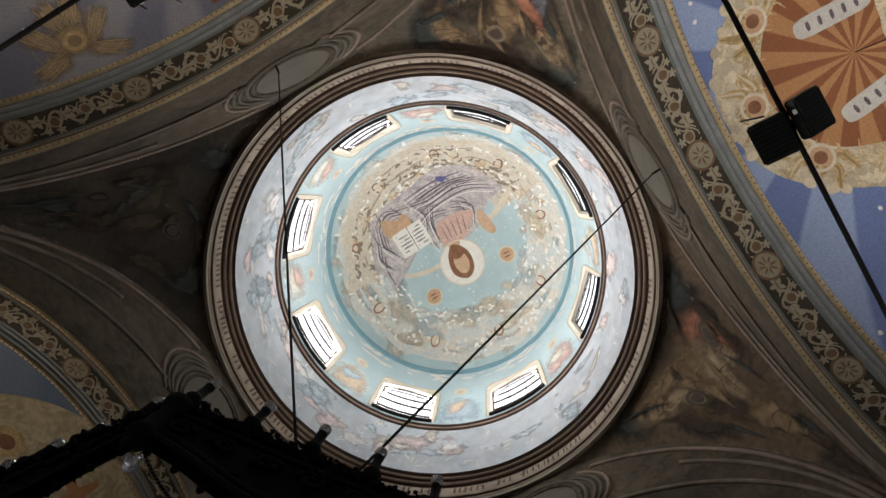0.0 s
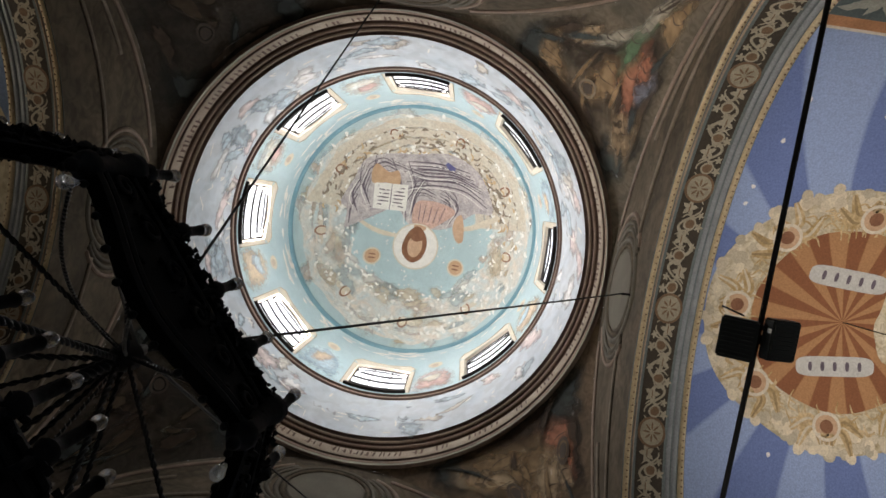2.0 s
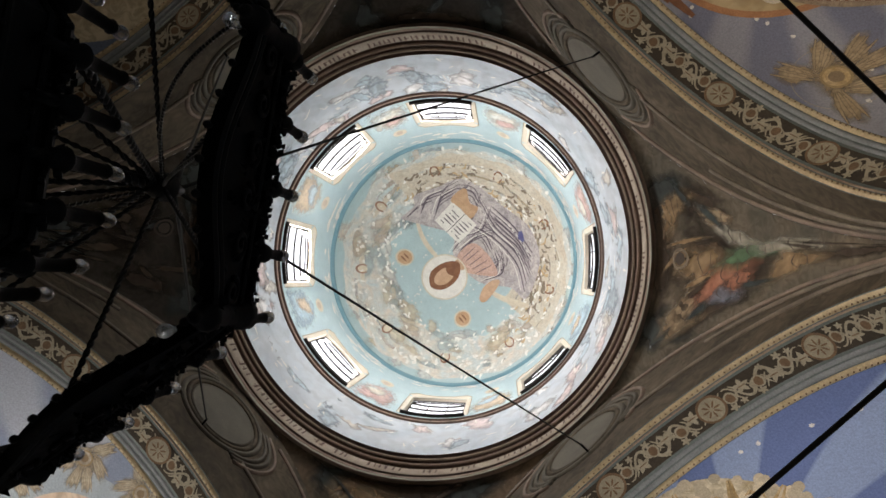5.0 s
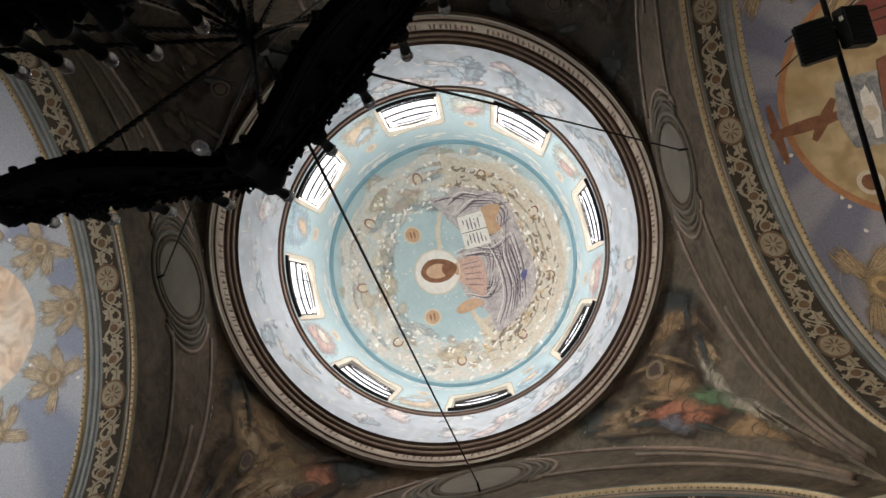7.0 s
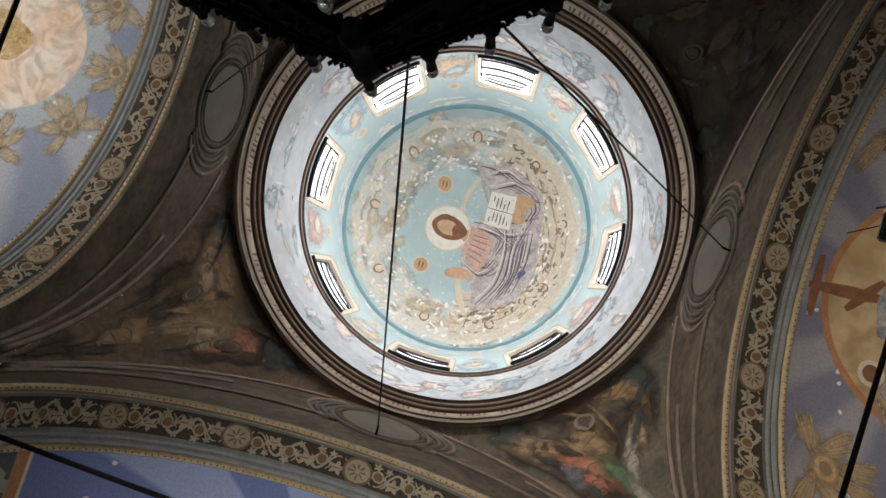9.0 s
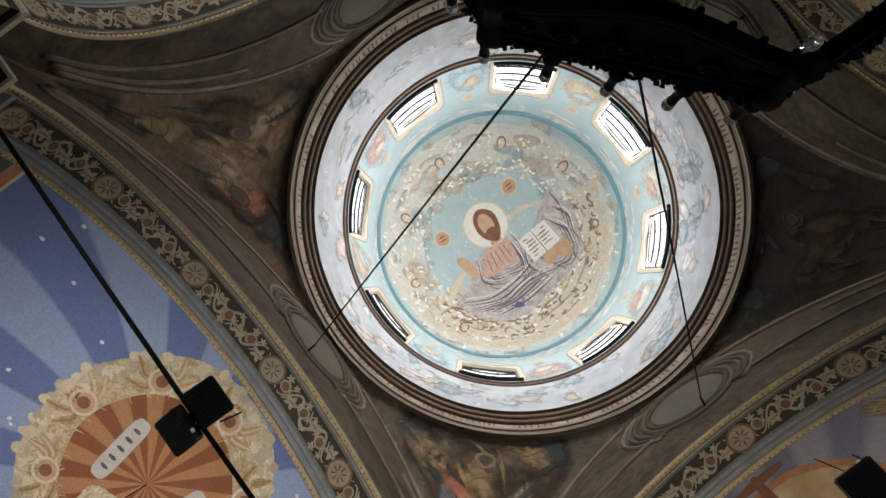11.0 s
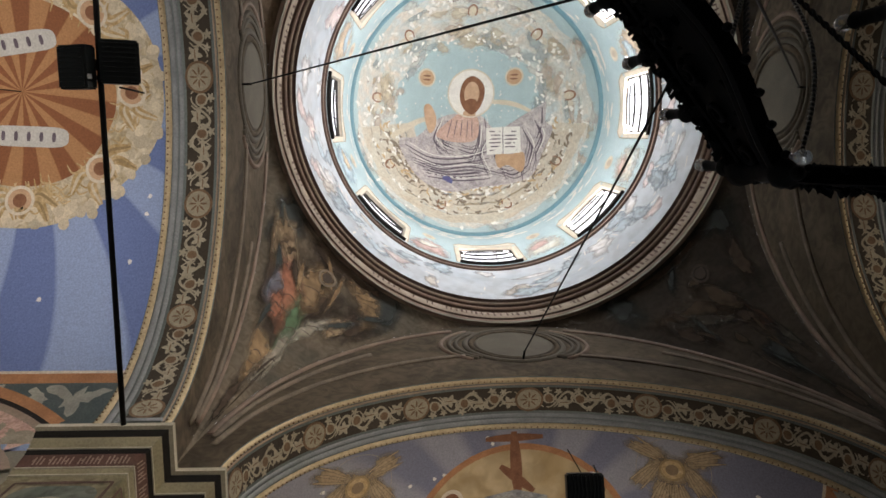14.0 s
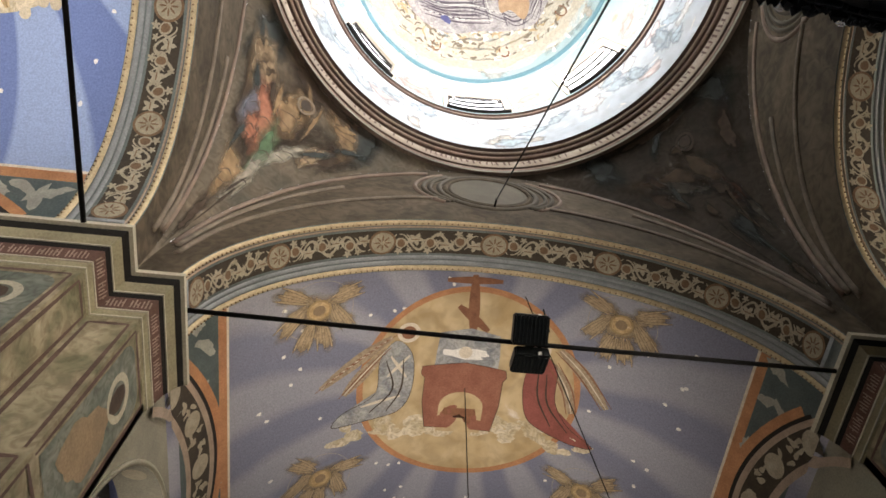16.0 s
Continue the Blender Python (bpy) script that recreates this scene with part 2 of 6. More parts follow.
def soft_mat(name, colours, scale=3.0, streak=9.0, ragged=1.3, cover=1.0):
    """Fresco paint that wears away towards the edges of its patch."""
    m = fresco_mat(name, colours, scale, (1, 1, 1), streak)
    nt = m.node_tree
    n, link = nt.nodes, nt.links.new
    at = n.new("ShaderNodeAttribute")
    at.attribute_name = "fade"
    tex = n.new("ShaderNodeTexNoise")
    tex.inputs["Scale"].default_value, tex.inputs["Detail"].default_value, tex.inputs["Distortion"].default_value = streak * 0.8, 6, 1.5
    co = n.new("ShaderNodeTexCoord")
    link(co.outputs["Object"], tex.inputs["Vector"])
    a = n.new("ShaderNodeMath")
    a.operation = "MULTIPLY_ADD"
    link(tex.outputs["Fac"], a.inputs[0])
    a.inputs[1].default_value = ragged
    link(at.outputs["Fac"], a.inputs[2])
    r = n.new("ShaderNodeMapRange")
    r.inputs["From Min"].default_value, r.inputs["From Max"].default_value = ragged * 0.5 + 0.02, ragged * 0.5 + 0.62
    r.inputs["To Max"].default_value = cover
    link(a.outputs[0], r.inputs["Value"])
    link(r.outputs[0], n["Principled BSDF"].inputs["Alpha"])
    return m


def soft_patch(surface, outline, rings=5, lift=0.006, middle=None):
    v, f = patch(surface, outline, rings, lift, middle)
    n = len(outline)
    return v, f, [1.0] + [1 - k / rings for k in range(1, rings + 1) for _ in range(n)]


def soft_mesh(name, pieces, material):
    """One mesh of several soft patches, with how far each place is from its patch's edge."""
    v, f = joined(*[(p[0], p[1]) for p in pieces])
    me = mesh_of(name, v, f, material)
    values = [x for p in pieces for x in p[2]]
    me.attributes.new("fade", "FLOAT", "POINT").data.foreach_set("value", values)
    return me


def at_arm(ob, deg):
    ob.matrix_world = Matrix.Rotation(radians(deg), 4, "Z")
    return ob


# ---- the crossing: arch faces, ribs, vaults, pendentives ----
FACE, RIB_END, VAULT_END = 3.05, 3.64, 9.0
SPAN, SPRING, RISE = 2.72, 6.25, 2.12
CORNER = 3.05


def arch(u, a=SPAN, z0=SPRING, b=RISE):
    return a * math.cos(u), z0 + b * math.sin(u)


def face_edge(u):
    """The upper edge of an arch face, where the pendentives begin."""
    return CORNER * math.cos(u), 6.3 + 4.06 * math.sin(u)


def soffit(u, y, lift=0.0):
    x, z = arch(u)
    n = Vector((math.cos(u) / SPAN, math.sin(u) / RISE)).normalized()
    return (x - n.x * lift, y, z - n.y * lift)


VA, VB = 2.80, 2.2


def vault(x, y, lift=0.0):
    """The underside of a vault over the plan place (x, y) of the north arm."""
    c = max(-0.999, min(0.999, x / VA))
    s = math.sqrt(1 - c * c)
    n = Vector((c / VA, s / VB)).normalized()
    lift *= 0.2
    return (x - n.x * lift, y, SPRING + VB * s - n.y * lift)


NU = 72
US = [math.pi * i / NU for i in range(NU + 1)]

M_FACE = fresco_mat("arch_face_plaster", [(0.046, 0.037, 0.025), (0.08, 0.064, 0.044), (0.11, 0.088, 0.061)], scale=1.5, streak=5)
M_VAULT_A = rays_mat("blue_ray_paint", (0.155, 0.215, 0.43), (0.3, 0.39, 0.6), 0.15, 5.02, 12, edge=0.06, mottle=0.1)
M_VAULT_B = rays_mat("grey_blue_ray_paint", (0.2, 0.21, 0.28), (0.32, 0.325, 0.37), 0.0, 5.2, 14, mottle=0.6)
M_VAULT_D = rays_mat("pale_blue_ray_paint", (0.26, 0.31, 0.41), (0.42, 0.46, 0.53), 0.0, 5.1, 12)
M_VAULT_C = rays_mat("dull_blue_paint", (0.12, 0.17, 0.26), (0.16, 0.21, 0.3), 0.0, 5.1, 12)
VAULT_PAINT = {"north": M_VAULT_B, "west": M_VAULT_A, "south": M_VAULT_D, "east": M_VAULT_C}

for arm, deg in ARMS.items():
    v = []
    for u in US:
        (x0, z0), (x1, z1) = arch(u), face_edge(u)
        v += [(x0 + (x1 - x0) * s / 4, FACE, z0 + (z1 - z0) * s / 4) for s in range(5)]
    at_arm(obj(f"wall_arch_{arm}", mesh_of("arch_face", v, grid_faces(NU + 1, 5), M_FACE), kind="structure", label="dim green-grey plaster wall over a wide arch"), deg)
    v = []
    for u in US:
        x, z = arch(u)
        v += [(x, FACE, z), (x, RIB_END, z), (x * 1.035, RIB_END, z + 0.09 * math.sin(u)), (x * 1.035, RIB_END + 0.02, z + 0.09 * math.sin(u))]
    at_arm(obj(f"arch_soffit_{arm}", mesh_of("soffit", v, grid_faces(NU + 1, 4), M_SOFFIT), kind="structure", label="blue-green painted underside of a wide arch"), deg)
    v = []
    for u in US:
        for k in range(9):
            y = RIB_END + (VAULT_END - RIB_END) * k / 8
            v.append((VA * math.cos(u), y, SPRING + VB * math.sin(u)))
    at_arm(obj(f"vault_{arm}", mesh_of("vault", v, grid_faces(NU + 1, 9), VAULT_PAINT[arm]), kind="structure", label="blue painted barrel vault with pale rays"), deg)
    # unseen masonry shell over the vault and end wall with tall window, blocking sunlight
    v = []
    for u in US:
        for y in (FACE + 0.1, VAULT_END + 0.5):
            v.append(((VA + 0.6) * math.cos(u), y, SPRING - 0.2 + (VB + 0.7) * math.sin(u)))
    at_arm(obj(f"roof_{arm}", mesh_of("roof_shell", v, grid_faces(NU + 1, 2), M_WALL), kind="structure", label="unseen masonry shell above the vault, added to keep sun out"), deg)
    end = joined(box_mesh((-4, VAULT_END, 0), (-1.1, VAULT_END + 0.5, 9.2)), box_mesh((1.1, VAULT_END, 0), (4, VAULT_END + 0.5, 9.2)),
                 box_mesh((-1.1, VAULT_END, 0), (1.1, VAULT_END + 0.5, 2.2)), box_mesh((-1.1, VAULT_END, 6.2), (1.1, VAULT_END + 0.5, 9.2)))
    at_arm(obj(f"wall_end_{arm}", mesh_of("end_wall", *end, M_WALL, False), kind="structure", label="unseen plain end wall with a tall window, added to close the arm"), deg)

# first and last sets, the east corners, have their shade in the colours
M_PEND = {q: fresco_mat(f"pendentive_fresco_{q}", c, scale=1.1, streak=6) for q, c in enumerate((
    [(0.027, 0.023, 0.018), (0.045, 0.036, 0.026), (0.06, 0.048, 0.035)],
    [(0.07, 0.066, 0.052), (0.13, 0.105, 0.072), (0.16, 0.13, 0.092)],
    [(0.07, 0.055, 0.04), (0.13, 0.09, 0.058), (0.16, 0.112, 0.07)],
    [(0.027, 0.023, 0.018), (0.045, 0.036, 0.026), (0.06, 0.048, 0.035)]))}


def pendentive(q):
    """Places on the pendentive of a corner: s from -1 to 1 across it, h from 0 at its foot to 1 at the ring."""
    def place(s, h, lift=0.0):
        u = math.pi / 2 * max(0.0, min(1.0, h))
        x, z = face_edge(u)
        r = math.hypot(x, CORNER)
        a0, a1 = math.atan2(x, CORNER), math.atan2(CORNER, x)
        a = (a0 + a1) / 2 + (a1 - a0) / 2 * max(-1.0, min(1.0, s)) + q * math.pi / 2
        r -= lift * 0.28
        return (r * math.cos(a), r * math.sin(a), z - lift * 0.21)
    return place


NZ, NA = 40, 24
for q in range(4):
    on = pendentive(q)
    v = [on(-1 + 2 * k / NA, i / NZ) for i in range(NZ + 1) for k in range(NA + 1)]
    obj(f"wall_pendentive_{q + 1}", mesh_of("pendentive", v, grid_faces(NZ + 1, NA + 1), M_PEND[q]), kind="structure", label="dark frescoed pendentive under the dome ring, east pair darkened as shade")

# ---- ring cornice ----
cornice = empty("ring_cornice", "beige and brown moulded ring cornice with a lettered frieze", "cornice", kind="structure")
M_FRIEZE = mat("cream_frieze_paint", (0.44, 0.37, 0.29), (0.33, 0.27, 0.21), scale=4)
BANDS = [([(3.07, 10.34), (2.99, 10.36), (2.985, 10.4)], M_PINK), ([(2.985, 10.4), (3.01, 10.405), (3.01, 10.42), (2.965, 10.425)], M_DARKLINE),
         ([(2.965, 10.425), (2.95, 10.44), (2.95, 10.66)], M_FRIEZE), ([(2.95, 10.66), (2.965, 10.665), (2.965, 10.68), (2.92, 10.685)], M_DARKLINE),
         ([(2.92, 10.685), (2.895, 10.69), (2.89, 10.715)], M_PINK), ([(2.89, 10.715), (2.905, 10.72), (2.905, 10.735), (2.865, 10.74)], M_DARKLINE),
         ([(2.865, 10.74), (2.84, 10.745), (2.835, 10.77)], M_STONE), ([(2.835, 10.77), (2.85, 10.775), (2.85, 10.79), (2.79, 10.795)], M_DARKLINE)]
for prof, m in BANDS:
    obj("moulding", mesh_of("moulding", *revolve(prof, 144), m), cornice)
rng = random.Random(5)
bars, a = [], 0.0
while a < 2 * math.pi - 0.03:
    if rng.random() < 0.14:
        a += 0.045
        continue
    w, h = rng.uniform(0.007, 0.012), rng.uniform(0.13, 0.17)
    r = 2.946
    lean = rng.uniform(-0.004, 0.004)
    z = 10.555
    bars.append(([(r * math.cos(b), r * math.sin(b), zz) for b, zz in ((a, z - h / 2), (a + w, z - h / 2), (a + w + lean, z + h / 2), (a + lean, z + h / 2))], [(0, 1, 2, 3)]))
    if rng.random() < 0.45:
        zz = z + rng.choice((-0.045, 0.0, 0.045))
        bars.append(([(r * math.cos(b), r * math.sin(b), y) for b, y in ((a, zz - 0.012), (a + 0.022, zz - 0.012), (a + 0.022, zz + 0.012), (a, zz + 0.012))], [(0, 1, 2, 3)]))
    a += w + rng.uniform(0.012, 0.022)
obj("lettering_bars", mesh_of("lettering", *joined(*bars), M_DARKLINE, False), cornice, "rows of dark bars where the frieze is lettered")

# ---- drum ----
M_LOWER = fresco_mat("lower_drum_fresco", [(0.44, 0.5, 0.55), (0.63, 0.62, 0.64), (0.75, 0.71, 0.71), (0.7, 0.62, 0.61), (0.57, 0.61, 0.64)], scale=1.3, streak=5, swirl=0.5, depth=0.4)
obj("wall_drum_lower", mesh_of("drum_lower", *revolve([(2.79, 10.795), (2.73, 11.2), (2.67, 11.6), (2.615, 12.02)], 144), M_LOWER), kind="structure", label="weathered pale blue and pink frescoed lower drum wall")
ring = empty("drum_ring", "dark red-brown double ring moulding below the drum windows", "moulding", kind="structure")
obj("moulding", mesh_of("moulding", *revolve([(2.62, 12.0), (2.585, 12.008), (2.585, 12.022), (2.61, 12.026)], 144), M_DARKLINE), ring)
obj("moulding", mesh_of("moulding", *revolve([(2.61, 12.026), (2.59, 12.035), (2.585, 12.085), (2.6, 12.095)], 144), M_PINK), ring)
obj("moulding", mesh_of("moulding", *revolve([(2.6, 12.095), (2.555, 12.1), (2.555, 12.118), (2.57, 12.13)], 144), M_DARKLINE), ring)

DRUM_Z0, DRUM_Z1 = 12.13, 14.56
WIN_HALF, WIN_Z0, WIN_Z1, WIN_RISE, WIN_TURN = radians(11.0), 12.2, 13.27, 0.17, radians(-1.2)


def drum_r(z):
    return 2.56 - (z - 12.13) * 0.07


def drum_at(s, z, lift=0.0):
    """A place on the upper drum wall: s metres along it from east."""
    r = drum_r(z) - lift
    a = s / 2.45
    return (r * math.cos(a), r * math.sin(a), z)


def win_top(f):
    """Height of a window's head at f from -1 to 1 across it."""
    return WIN_Z1 + WIN_RISE * (1 - f * f)


verts, faces = [], []


def add_grid(fn, nu, nv):
    base = len(verts)
    for i in range(nu + 1):
        for j in range(nv + 1):
            verts.append(fn(i / nu, j / nv))
    faces.extend(tuple(base + q for q in f) for f in grid_faces(nu + 1, nv + 1))


def polar(a, z, r):
    return (r * math.cos(a), r * math.sin(a), z)


for k in range(8):
    c = k * math.pi / 4 + WIN_TURN
    a0, a1 = c + WIN_HALF, c + math.pi / 4 - WIN_HALF
    add_grid(lambda s, t: polar(a0 + (a1 - a0) * s, DRUM_Z0 + (DRUM_Z1 - DRUM_Z0) * t, drum_r(DRUM_Z0 + (DRUM_Z1 - DRUM_Z0) * t)), 8, 8)
    add_grid(lambda s, t: polar(c + WIN_HALF * (2 * s - 1), DRUM_Z0 + (WIN_Z0 - DRUM_Z0) * t, drum_r(DRUM_Z0 + (WIN_Z0 - DRUM_Z0) * t)), 8, 1)

    def above(s, t):
        z0 = win_top(2 * s - 1)
        z = z0 + (DRUM_Z1 - z0) * t
        return polar(c + WIN_HALF * (2 * s - 1), z, drum_r(z))
    add_grid(above, 8, 4)
drum_mesh = mesh_of("drum_upper", verts, faces, M_UPPER)
weld = bmesh.new()
weld.from_mesh(drum_mesh)
bmesh.ops.remove_doubles(weld, verts=weld.verts, dist=0.0005)
weld.to_mesh(drum_mesh)
weld.free()
obj("wall_drum_upper", drum_mesh, kind="structure", label="pale blue upper drum wall with eight windows")

# reveals, grilles and glass
M_REVEAL = mat("cream_reveal_paint", (0.74, 0.68, 0.57), (0.66, 0.6, 0.49), scale=4, bump=0.05)
M_SILL = mat("black_sill", (0.03, 0.025, 0.022), (0.02, 0.018, 0.016), scale=8)
M_OCHRELINE = mat("ochre_outline_paint", (0.42, 0.33, 0.2), (0.34, 0.26, 0.16), scale=8, bump=0.03)
M_LEAD = mat("dark_window_bars", (0.06, 0.055, 0.05), (0.04, 0.035, 0.03), scale=8)
M_GLASS = bpy.data.materials.new("window_glass")
M_GLASS.use_nodes = True
gn = M_GLASS.node_tree.nodes["Principled BSDF"]
gn.inputs["Transmission Weight"].default_value, gn.inputs["Roughness"].default_value, gn.inputs["IOR"].default_value = 1.0, 0.0, 1.001
DEPTH = 0.055
for k in range(8):
    c = k * math.pi / 4 + WIN_TURN
    win = empty(f"window_{k + 1}", "small arched drum window with dark bars and a cream reveal", "window", "drum windows", kind="structure")
    verts, faces = [], []

    def inner(f, z):
        return polar(c + WIN_HALF * f, z, drum_r(z))

    def outer(f, z):
        return polar(c + WIN_HALF * 0.95 * f, WIN_Z0 + 0.02 + (z - WIN_Z0) * 0.97, drum_r(z) + DEPTH)
    for f in (-1, 1):
        add_grid(lambda s, t: [Vector(inner(f, WIN_Z0 + (WIN_Z1 - WIN_Z0) * s)).lerp(Vector(outer(f, WIN_Z0 + (WIN_Z1 - WIN_Z0) * s)), t)][0], 6, 2)
    add_grid(lambda s, t: Vector(inner(2 * s - 1, win_top(2 * s - 1))).lerp(Vector(outer(2 * s - 1, win_top(2 * s - 1))), t), 10, 2)
    obj("reveal", mesh_of("reveal", verts, faces, M_REVEAL), win, "cream painted splayed reveal")
    verts, faces = [], []
    add_grid(lambda s, t: Vector(inner(2 * s - 1, WIN_Z0)).lerp(Vector(outer(2 * s - 1, WIN_Z0)), t), 10, 2)
    obj("sill", mesh_of("sill", verts, faces, M_SILL), win, "blackened sill")
    # cream surround on the wall: upright sides and a flat head with cut corners
    verts, faces = [], []

    def bordered(f, z, d):
        return polar(c + WIN_HALF * f, z, drum_r(z) - d)
    for f in (-1, 1):
        add_grid(lambda s, t: bordered(f * (1 + 0.17 * t), WIN_Z0 + (WIN_Z1 - WIN_Z0) * s, 0.006), 6, 1)
    head = lambda f: 13.56 - 0.16 * max(0.0, abs(f) - 0.82) / 0.18
    add_grid(lambda s, t: bordered((2 * s - 1) * (1 + 0.17 * t), win_top(2 * s - 1) * (1 - t) + head(2 * s - 1) * t, 0.006), 20, 2)
    obj("border", mesh_of("border", verts, faces, M_REVEAL), win, "cream painted surround with cut corners")
    rim = [(-1.17, WIN_Z0), (-1.17, head(1)), (-0.96, 13.56), (0.96, 13.56), (1.17, head(1)), (1.17, WIN_Z0)]
    line = [bordered(f0 + (f1 - f0) * t / 8, z0 + (z1 - z0) * t / 8, 0.008) for (f0, z0), (f1, z1) in zip(rim, rim[1:]) for t in range(9) if t or f0 < -1.1 and z0 < 12.5]
    obj("border_line", mesh_of("border_line", *sweep(line, circle_section(0.006, 5)), M_OCHRELINE), win, "thin ochre painted outline")
    pieces = []
    # iron frame and grille: outer frame, uprights, cross bars and an arched inner bar
    flat = [(-0.007, -0.01), (0.007, -0.01), (0.007, 0.01), (-0.007, 0.01)]
    radial = lambda p: (-p.x, -p.y, 0)
    for f in (-0.98, -0.35, 0.35, 0.98):
        pieces.append(sweep([outer(f, WIN_Z0 + (win_top(f) - WIN_Z0) * t) for t in (0, 0.25, 0.5, 0.75, 1)], [(x * (1.3 if abs(f) > 0.9 else 0.7), y) for x, y in flat], up=radial))
    for z in (12.5, 12.8, 13.08):
        pieces.append(sweep([outer(f / 5, z) for f in range(-5, 6)], [(x * 0.7, y * 1.5) for x, y in flat], up=radial))
    for drop in (0.01, 0.12):
        pieces.append(sweep([outer(f / 8, win_top(f / 8) - drop) for f in range(-8, 9)], flat, up=radial))
    for p in pieces:
        obj("bar", mesh_of("bar", *p, M_LEAD), win)
    ledge = [Vector(polar(c + WIN_HALF * 1.06 * f / 8, WIN_Z0 + 0.01, drum_r(WIN_Z0) - 0.016)) for f in range(-8, 9)]
    obj("ledge", mesh_of("ledge", *sweep(ledge, [(-0.032, -0.025), (0.032, -0.025), (0.032, 0.025), (-0.032, 0.025)]), M_SILL, False), win, "blackened projecting ledge")
    verts, faces = [], []
    add_grid(lambda s, t: outer(2 * s - 1, WIN_Z0 + (win_top(2 * s - 1) - WIN_Z0) * t), 10, 4)
    pane = obj("pane", mesh_of("pane", verts, faces, M_GLASS), win, "bright clear pane")
    pane.visible_shadow = False

# outer masonry of the drum and the dome, with the openings left free
verts, faces = [], []
for k in range(8):
    c = k * math.pi / 4 + WIN_TURN
    h = WIN_HALF * 0.95
    add_grid(lambda s, t: polar(c + h + (math.pi / 4 - 2 * h) * s, 10.3 + 4.5 * t, 3.0 if t < 0.3 else drum_r(10.3 + 4.5 * t) + DEPTH + 0.02), 6, 8)
    add_grid(lambda s, t: polar(c + h * (2 * s - 1), 10.3 + (WIN_Z0 - 10.3) * t, 3.0 - 0.12 * t), 4, 2)
    add_grid(lambda s, t: polar(c + h * (2 * s - 1), WIN_Z0 + 0.02 + (win_top(2 * s - 1) - WIN_Z0) * 0.97 * (1 - t) + 2.56 * t, drum_r(13.6) + DEPTH + 0.02), 6, 2)
obj("wall_drum_outside", mesh_of("drum_outside", verts, faces, M_WALL), kind="structure", label="plain outer masonry of the drum")
prof = [(2.62 * math.cos(math.pi / 2 * i / 12), 14.6 + 2.62 * math.sin(math.pi / 2 * i / 12)) for i in range(13)]
obj("roof_dome", mesh_of("dome_roof", *revolve(prof, 64), M_WALL), kind="structure", label="plain outer shell of the dome")

# ---- dome ----
DOME_R, DOME_Z = 2.39, 14.56


def dome_at(x, y, lift=0.0):
    r = math.hypot(x, y)
    s = (DOME_R - lift * 0.4) / DOME_R
    return (x * s, y * s, DOME_Z + math.sqrt(max(DOME_R ** 2 - r * r, 0)) * s)


prof = [(DOME_R * math.cos(math.pi / 2 * i / 28), DOME_Z + DOME_R * math.sin(math.pi / 2 * i / 28)) for i in range(29)]
dome = obj("dome", mesh_of("dome", *revolve(prof, 144), M_DOME), kind="structure", label="pale blue dome with a frescoed ring of cream clouds")
M_TEAL = mat("dark_teal_line", (0.16, 0.3, 0.36), (0.13, 0.26, 0.31), scale=5)
obj("ring_line", mesh_of("line", *revolve([(2.4, 14.43), (2.375, 14.44), (2.352, 14.49), (2.342, 14.55), (2.35, 14.58), (2.39, 14.6)], 144), M_TEAL), dome, "dark teal painted ring")

# the sky outside the drum windows, and the floor
M_SKYGLOW = bpy.data.materials.new("white_sky")
M_SKYGLOW.use_nodes = True
gb = M_SKYGLOW.node_tree.nodes["Principled BSDF"]
gb.inputs["Base Color"].default_value, gb.inputs["Emission Color"].default_value, gb.inputs["Emission Strength"].default_value = (0, 0, 0, 1), (0.93, 0.97, 1, 1), 2.5
obj("backdrop_sky", mesh_of("backdrop_sky", *revolve([(9.0, 11.0), (8.5, 20.0), (5.0, 26.0), (0.01, 40.0)], 48), M_SKYGLOW), kind="structure", label="bright white sky outside the drum windows")
obj("floor", mesh_of("floor", *box_mesh((-14, -14, -0.2), (14, 14, 0)), M_FLOOR, False), kind="structure", label="worn stone floor")
# ---- the dome's paintings ----
CLOUD = fresco_mat("cloud_fresco", [(0.5, 0.6, 0.62), (0.62, 0.64, 0.61), (0.74, 0.72, 0.67), (0.7, 0.63, 0.54)], scale=2.6, streak=9, depth=0.6)
OCHRE = fresco_mat("ochre_cloud_fresco", [(0.62, 0.6, 0.52), (0.74, 0.66, 0.51), (0.76, 0.69, 0.55), (0.58, 0.5, 0.39)], scale=2.4, streak=9, depth=0.6)
P_WHITE = mat("white_paint", (0.85, 0.83, 0.77), (0.75, 0.73, 0.68), scale=8, bump=0.03)
P_CLOUDDASH = mat("off_white_stroke_paint", (0.9, 0.89, 0.85), (0.82, 0.81, 0.76), scale=8, bump=0.03)
P_CREAM = mat("cream_paint", (0.72, 0.65, 0.52), (0.62, 0.55, 0.43), scale=6, bump=0.03)
P_BROWN = mat("brown_paint", (0.27, 0.13, 0.07), (0.2, 0.09, 0.05), scale=8, bump=0.03)
P_BROWNGREY = mat("grey_brown_stroke_paint", (0.25, 0.2, 0.15), (0.2, 0.16, 0.12), scale=8, bump=0.03)
P_OCHRESTROKE = mat("ochre_stroke_paint", (0.6, 0.44, 0.26), (0.5, 0.36, 0.2), scale=8, bump=0.03)
P_PALEHEAD = mat("pale_tan_paint", (0.56, 0.48, 0.38), (0.48, 0.4, 0.32), scale=8, bump=0.03)
P_SKIN = mat("ochre_flesh_paint", (0.62, 0.42, 0.28), (0.52, 0.34, 0.22), scale=8, bump=0.03)
